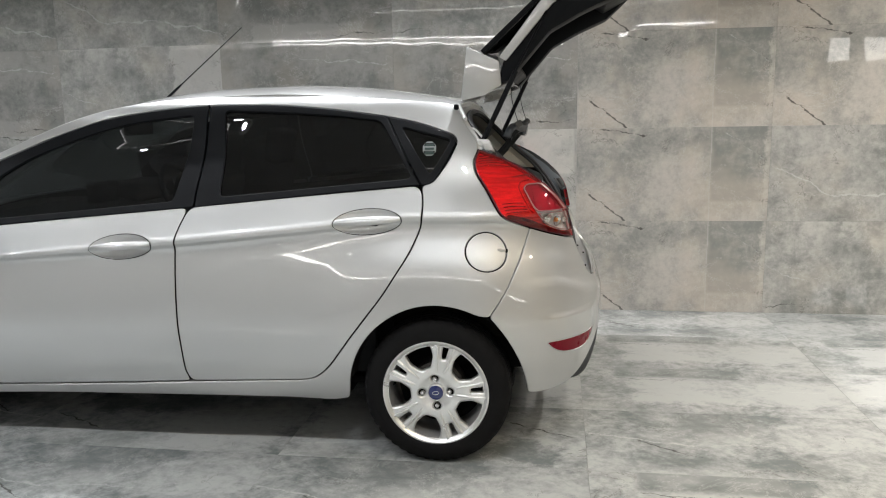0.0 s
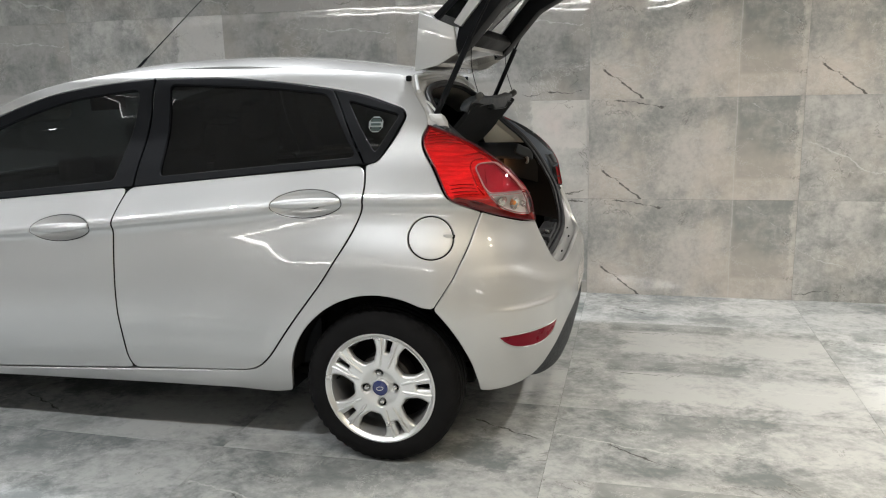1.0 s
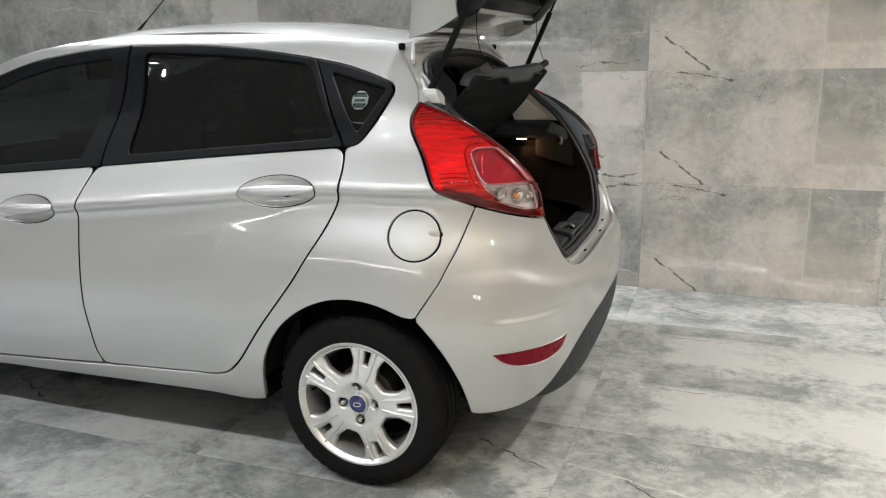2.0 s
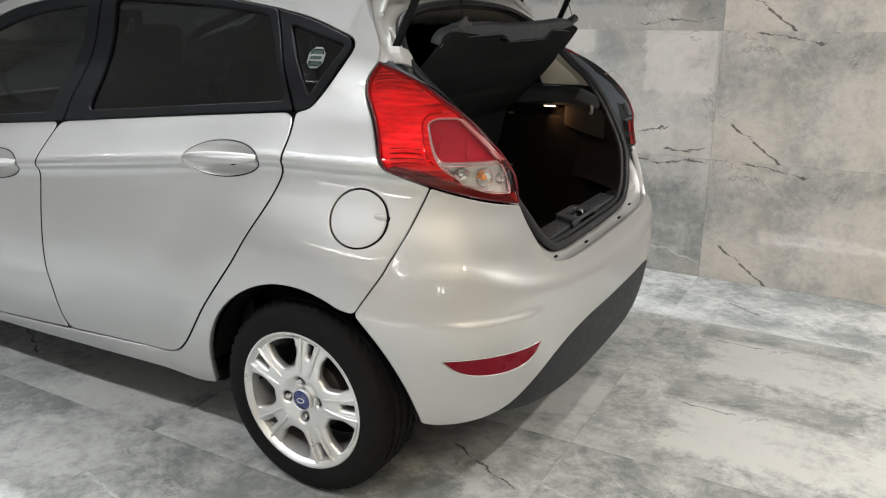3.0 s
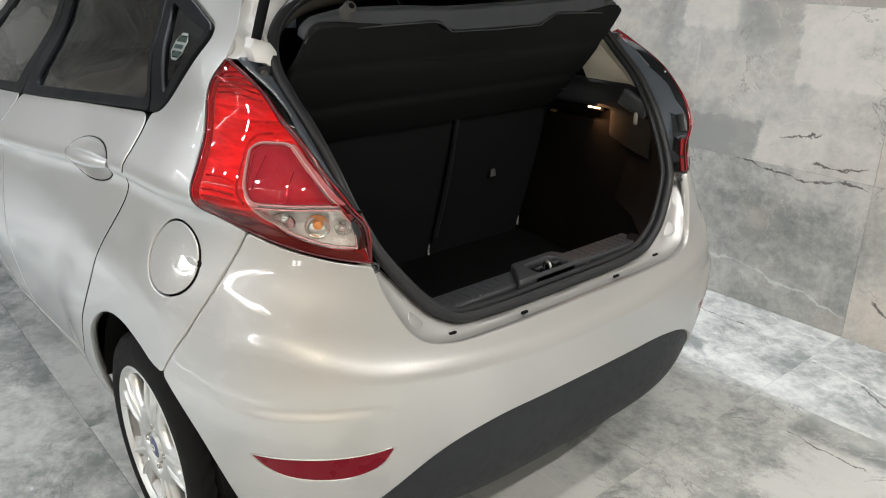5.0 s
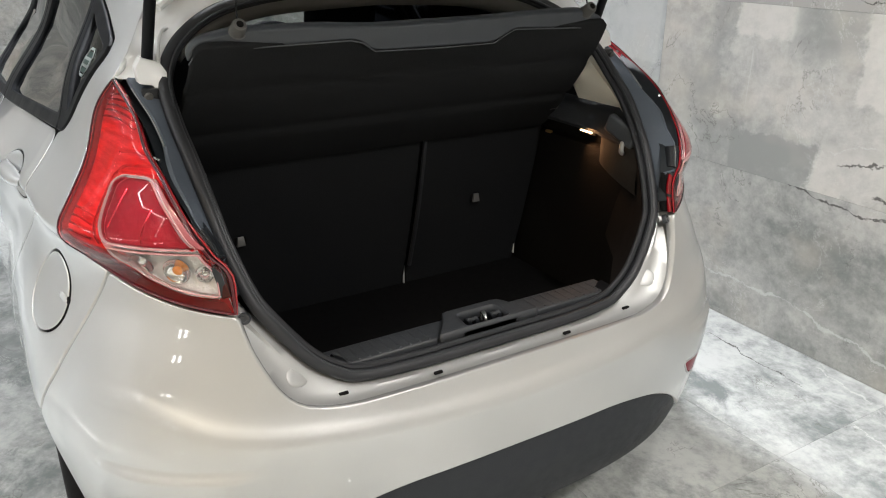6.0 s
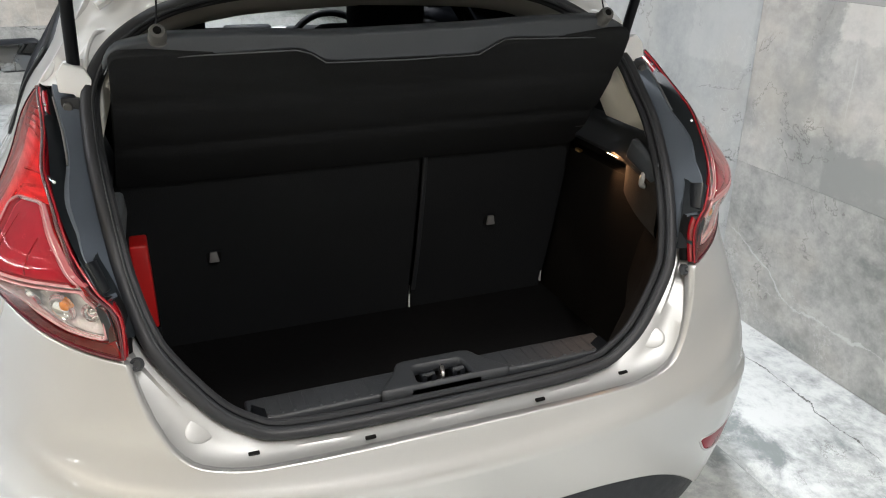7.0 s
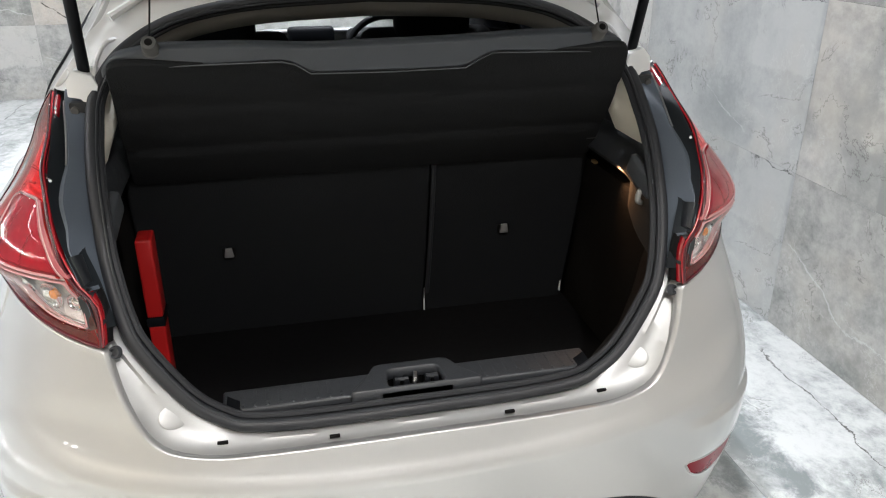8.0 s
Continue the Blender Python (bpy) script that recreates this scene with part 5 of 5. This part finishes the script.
# felt pocket standing off the side trim, with a slanted lower edge
face = [(.228, .536), (.236, .527), (.262, .518), (.300, .508), (.340, .501), (.400, .496)]
bm = bmesh.new()
rings = [[bm.verts.new((x, y + d, z0 + g * (.06 if i == 0 else .16) * (x - .228))) for x, y in face] for i, (z0, g, d) in enumerate(((.972, 0, .030), (.971, 0, .004), (.968, 0, 0), (.905, -1.2, 0), (.896, -1.4, .004), (.892, -1.5, .045)))]
for a, b in zip(rings, rings[1:]):
    for i in range(len(face) - 1):
        bm.faces.new((a[i], a[i + 1], b[i + 1], b[i]))
bm.faces.new([q[0] for q in rings])
bmesh.ops.recalc_face_normals(bm, faces=bm.faces)
part("side_pocket", bm, plain("brown_grey_felt", (.026, .022, .018), .9, grain=.5, scale=300), car)

# ---- cabin ----
panel("headliner", outline([(-1.45, -.40, .05), (-.02, -.44, .05), (-.02, .44, .05), (-1.45, .40, .05)]), CREAM, car, roof_skin, lift=-.035, depth=.01, grid=.08)
part("cabin_floor", block(-2.1, -.2, -.68, .68, .27, .30, .01), CARPET, car)
part("rear_bench", block(-.75, -.20, -.62, .62, .30, .56, .06, 4), FABRIC, car)
for y in (-.36, .36):
    front = part("front_seat", moved(block(-.07, .07, -.24, .24, -.32, .34, .06, 4), pose(-1.12, y, .78, 0, 14, 0)), FABRIC, car)
    part("seat_cushion", block(-1.62, -1.10, y - .24, y + .24, .32, .52, .06, 4), FABRIC, front)
    part("head_rest", moved(block(-.045, .045, -.13, .13, -.09, .09, .035, 4), pose(-.99, y, 1.185, 0, 10, 0)), FABRIC, front)
    for d in (-.06, .06):
        part("head_rest_post", tube([(-1.03, y + d, 1.07), (-1.00, y + d, 1.14)], .006, 8), STEEL, front)
part("head_rest", moved(block(-.04, .04, -.12, .12, -.06, .06, .03, 4), pose(-.10, -.30, 1.02, 0, 10, 0)), FABRIC, car)
part("head_rest", moved(block(-.04, .04, -.12, .12, -.06, .06, .03, 4), pose(-.10, .30, 1.02, 0, 10, 0)), FABRIC, car)
dash = part("dashboard", block(-2.12, -1.72, -.66, .66, .55, .93, .08, 4), TRIM, car)
part("instrument_hood", moved(block(-.10, .10, -.20, .20, -.05, .06, .04, 4), pose(-1.80, .36, .95)), TRIM, dash)
part("centre_screen", moved(block(-.03, .03, -.10, .10, -.06, .07, .02, 3), pose(-1.80, 0, .96)), TRIM, dash)
steer = part("steering_wheel", moved(tube([(0, .182 * math.cos(t), .182 * math.sin(t)) for t in np.arange(40) * 2 * math.pi / 40], .014, 10, True), pose(-1.52, .30, .925, 0, -25, 0)), TRIM, car)
for a in (90, 210, 330):
    part("spoke", moved(tube([(0, 0, 0), (0, .175 * math.cos(radians(a + 60)), .175 * math.sin(radians(a + 60)))], .014, 8), pose(-1.52, .30, .925, 0, -25, 0)), GREY_PLASTIC, steer)
part("horn_pad", moved(lathe([(0, .02), (.05, .018), (.07, 0), (.05, -.02), (0, -.02)], 24, "X"), pose(-1.52, .30, .925, 0, -25, 0)), TRIM, steer)
part("rear_view_mirror", moved(block(-.012, .012, -.12, .12, -.035, .035, .012, 3), pose(-1.58, 0, 1.29)), TRIM, car)
for k in (1, -1):
    part("door_card", block(-1.95, -.25, k * -.68, k * -.70, .32, .93, .02), TRIM, car)
    # door mirrors
    mirror = part("door_mirror", moved(block(-.05, .05, -.085, .085, -.062, .062, .035, 4), pose(-1.93, k * -.885, .930, 0, 0, k * 8)), TRIM, car, "black door mirror")
    # Mirror base darkened: a dark reflection is put into its colour.
    part("mirror_glass", moved(block(-.002, .002, -.074, .074, -.050, .050, .001), pose(-1.876, k * -.877, .930, 0, -4, k * 8)), plain("mirror_dark_reflection", (.22, .24, .27), .02, 1.0, vary=.0), mirror)
    part("mirror_stalk", tube([(-1.95, k * -.74, .90), (-1.93, k * -.83, .915)], .022, 10), TRIM, mirror)

# aerial
aerial = part("aerial", moved(lathe([(0, .022), (.010, .020), (.018, .008), (.028, 0), (.028, -.02)], 24, "Z"), pose(-1.43, 0, 1.404, 0, 12, 0)), TRIM, car)
part("rod", tube([(-1.425 + .405 * q, 0, 1.425 + .322 * q) for q in np.linspace(0, 1, 14)], lambda q: .0062 if q < .22 else .0030 - .0012 * q, 8), TRIM, aerial, "thin black aerial rod")

# window sticker
stick_u, stick_z = float(along(-.036, 1.203)), 1.203
loop = np.array([(stick_u + .026 * math.cos(radians(22.5 + 45 * i)), stick_z + .029 * math.sin(radians(22.5 + 45 * i))) for i in range(8)])
sticker = panel("window_sticker", outline([tuple(p) for p in loop], .001, .004), STICKER_WHITE, car, skin, [outline([(stick_u - .021, stick_z + .009, .001), (stick_u + .021, stick_z + .009, .001), (stick_u + .016, stick_z + .022, .004), (stick_u - .016, stick_z + .022, .004)], pitch=.004),
    outline([(stick_u - .021, stick_z - .009, .001), (stick_u + .021, stick_z - .009, .001), (stick_u + .016, stick_z - .022, .004), (stick_u - .016, stick_z - .022, .004)], pitch=.004)], lift=-.0040, depth=.0015, grid=.01, round_edge=.0005, label="white and teal octagonal security sticker")
for dz in (-.0145, .0145):
    panel("sticker_field", outline([(stick_u - .017, stick_z + dz - .005, .001), (stick_u + .017, stick_z + dz - .005, .001), (stick_u + .014, stick_z + dz + .005, .002), (stick_u - .014, stick_z + dz + .005, .002)], pitch=.004), STICKER_GREEN, sticker, skin, lift=-.0048, depth=.001, grid=.01, round_edge=.0005)
panel("sticker_bar", outline([(stick_u - .017, stick_z - .004, .001), (stick_u + .017, stick_z - .004, .001), (stick_u + .017, stick_z + .004, .001), (stick_u - .017, stick_z + .004, .001)], pitch=.004), STICKER_GREEN, sticker, skin, lift=-.0032, depth=.001, grid=.01, round_edge=.0005)

# ---- raised tailgate ----
tailgate = part("tailgate", block(.50, .92, -.46, .46, 1.90, 1.96, .02, 3), PAINT, car, "raised silver tailgate with a dark rear window")


def slab(profile, y0, y1, material, name, label="", bevel=.006):
    """A prism of an x-z profile between two widths, mirrored parts apart."""
    bm = bmesh.new()
    a = [bm.verts.new((x, y0, z)) for x, z in profile]
    b = [bm.verts.new((x, y1, z)) for x, z in profile]
    n = len(profile)
    bm.faces.new(a)
    bm.faces.new(b[::-1])
    for i in range(n):
        bm.faces.new((a[i], b[i], b[(i + 1) % n], a[(i + 1) % n]))
    bmesh.ops.recalc_face_normals(bm, faces=bm.faces)
    if bevel:
        bmesh.ops.bevel(bm, geom=bm.edges[:], offset=bevel, segments=2, affect="EDGES", profile=.6)
    return part(name, bm, material, tailgate, label)


slab([(.068, 1.385), (.083, 1.50), (.095, 1.592), (.105, 1.592), (.13, 1.50), (.12, 1.40)], -.470, .470, PAINT, "spoiler", "silver roof spoiler")
for k in (1, -1):
    slab([(.070, 1.380), (.094, 1.590), (.223, 1.532), (.232, 1.44), (.16, 1.40)], k * -.475, k * -.455, PAINT, "spoiler_end")
    slab([(.222, 1.545), (.40, 1.775), (.62, 1.93), (.65, 1.90), (.43, 1.74), (.25, 1.53)], k * -.490, k * -.455, PAINT, "window_pillar")
    slab([(.215, 1.435), (.236, 1.53), (.42, 1.745), (.66, 1.90), (.80, 1.88), (.68, 1.765), (.54, 1.705), (.42, 1.640), (.26, 1.455)], k * -.470, k * -.345, TRIM, "inner_trim", bevel=.015)
    part("strut", tube([(.162, k * -.537, 1.222), (.29, k * -.515, 1.49)], .0105, 12), TRIM, tailgate, "black gas strut")
    part("strut_rod", tube([(.285, k * -.516, 1.48), (.405, k * -.485, 1.715)], .0045, 10), TRIM, tailgate)
    part("strut_joint", moved(lathe([(0, -.012), (.011, -.010), (.012, .0), (.011, .010), (0, .012)], 14), pose(.160, k * -.537, 1.216)), TRIM, tailgate)
slab([(.08, 1.400), (.15, 1.425), (.26, 1.455), (.255, 1.480), (.14, 1.455), (.08, 1.43)], -.455, .455, PAINT, "hinge_crossbar")
slab([(.225, 1.445), (.30, 1.505), (.275, 1.545), (.21, 1.475)], -.350, .350, TRIM, "inner_trim_upper", bevel=.012)
slab([(.66, 1.79), (.86, 1.90), (.80, 1.91), (.60, 1.83)], -.36, .36, TRIM, "inner_trim_lower", bevel=.012)
slab([(.155, 1.560), (.62, 1.985), (.626, 1.980), (.160, 1.553)], -.455, .455, GLASS, "rear_window", "dark tinted rear window", bevel=0)
slab([(.150, 1.572), (.40, 1.80), (.412, 1.785), (.165, 1.558)], -.488, -.440, TRIM, "window_border", bevel=.003)
slab([(.150, 1.572), (.40, 1.80), (.412, 1.785), (.165, 1.558)], .440, .488, TRIM, "window_border", bevel=.003)
part("paper_label", moved(block(-.025, .025, -.012, .012, -.001, .001, 0), pose(.315, -.330, 1.530, 0, -48, 0)), WHITE_PRINT, tailgate)

# ---- loose things in the boot ----
case = thing("warning_triangle_case", "red plastic warning triangle case strapped to the boot side", "triangle case", (.165, -.482, .505))
part("case_body", block(-.03, .03, -.016, .016, .0, .205, .006, 3), RED_CARD, case)
part("case_lid", block(-.03, .03, -.016, .016, .222, .395, .006, 3), RED_CARD, case)
part("strap", block(-.032, .032, -.018, .018, .203, .224, .002), TRIM, case)


# ---- tiles ----
def wall_print(i, k):
    if i >= 5:
        return 1 if (i, k) == (6, 1) else 2 if (i, k) == (6, 0) else 0
    return {4: (1, 4, 3, 2, 1), 3: (5, 5, 3, 3, 1), 2: (1, 2, 2, 1, 2)}.get(i, (2, 1, 3, 1, 2))[k]


def floor_print(i, k):
    if i == 5:
        return (1, 0, 0, 1, 0, 2, 3)[k % 7]
    if i == 4:
        return (3, 1, 0, 2, 1, 3, 0)[k % 7]
    return (2, 0, 3, 1, 0, 2, 1, 3)[(k * 3 + i * 5) % 8]


jig = random.Random(5)
lay = random.Random(9)
ABOUT = Matrix.Translation((TILE_W, TILE_H, 0)) @ pose(0, 0, 0, 0, 0, 180)


def settle(m, amount=.05):
    """Tiles are laid with a slight, uneven tilt."""
    c = Matrix.Translation((TILE_W / 2, TILE_H / 2, 0))
    return m @ c @ pose(0, 0, 0, jig.uniform(-amount, amount), jig.uniform(-amount, amount), 0) @ c.inverted()


for i in range(10):
    x = ROOM_X0 + i * TILE_W
    for k in range(5):
        ob = new("tile", WALL_PRINTS[wall_print(i, k)])
        ob.parent = wall_back
        ob.matrix_world = settle(pose(x, WALL_Y + .011, k * TILE_H, 90, 0, 0), .07)
    for k in range(18):
        ob = new("tile", FLOOR_PRINTS[floor_print(i, k)])
        ob.parent = floor
        ob.matrix_world = settle(pose(x, WALL_Y - (k + 1) * TILE_H, -.011), .03)
        if lay.random() < .5 and (i not in (4, 5) or k > 6):
            ob.matrix_world = ob.matrix_world @ ABOUT
for i in range(9):
    for k in range(5):
        ob = new("tile", WALL_PRINTS[(1, 2, 1, 2, 0)[(i + k * 2) % 5]])
        ob.parent = wall_front
        ob.matrix_world = pose(ROOM_X0 - .011, WALL_Y - (i + 1) * TILE_W, k * TILE_H, 90, 0, 90)
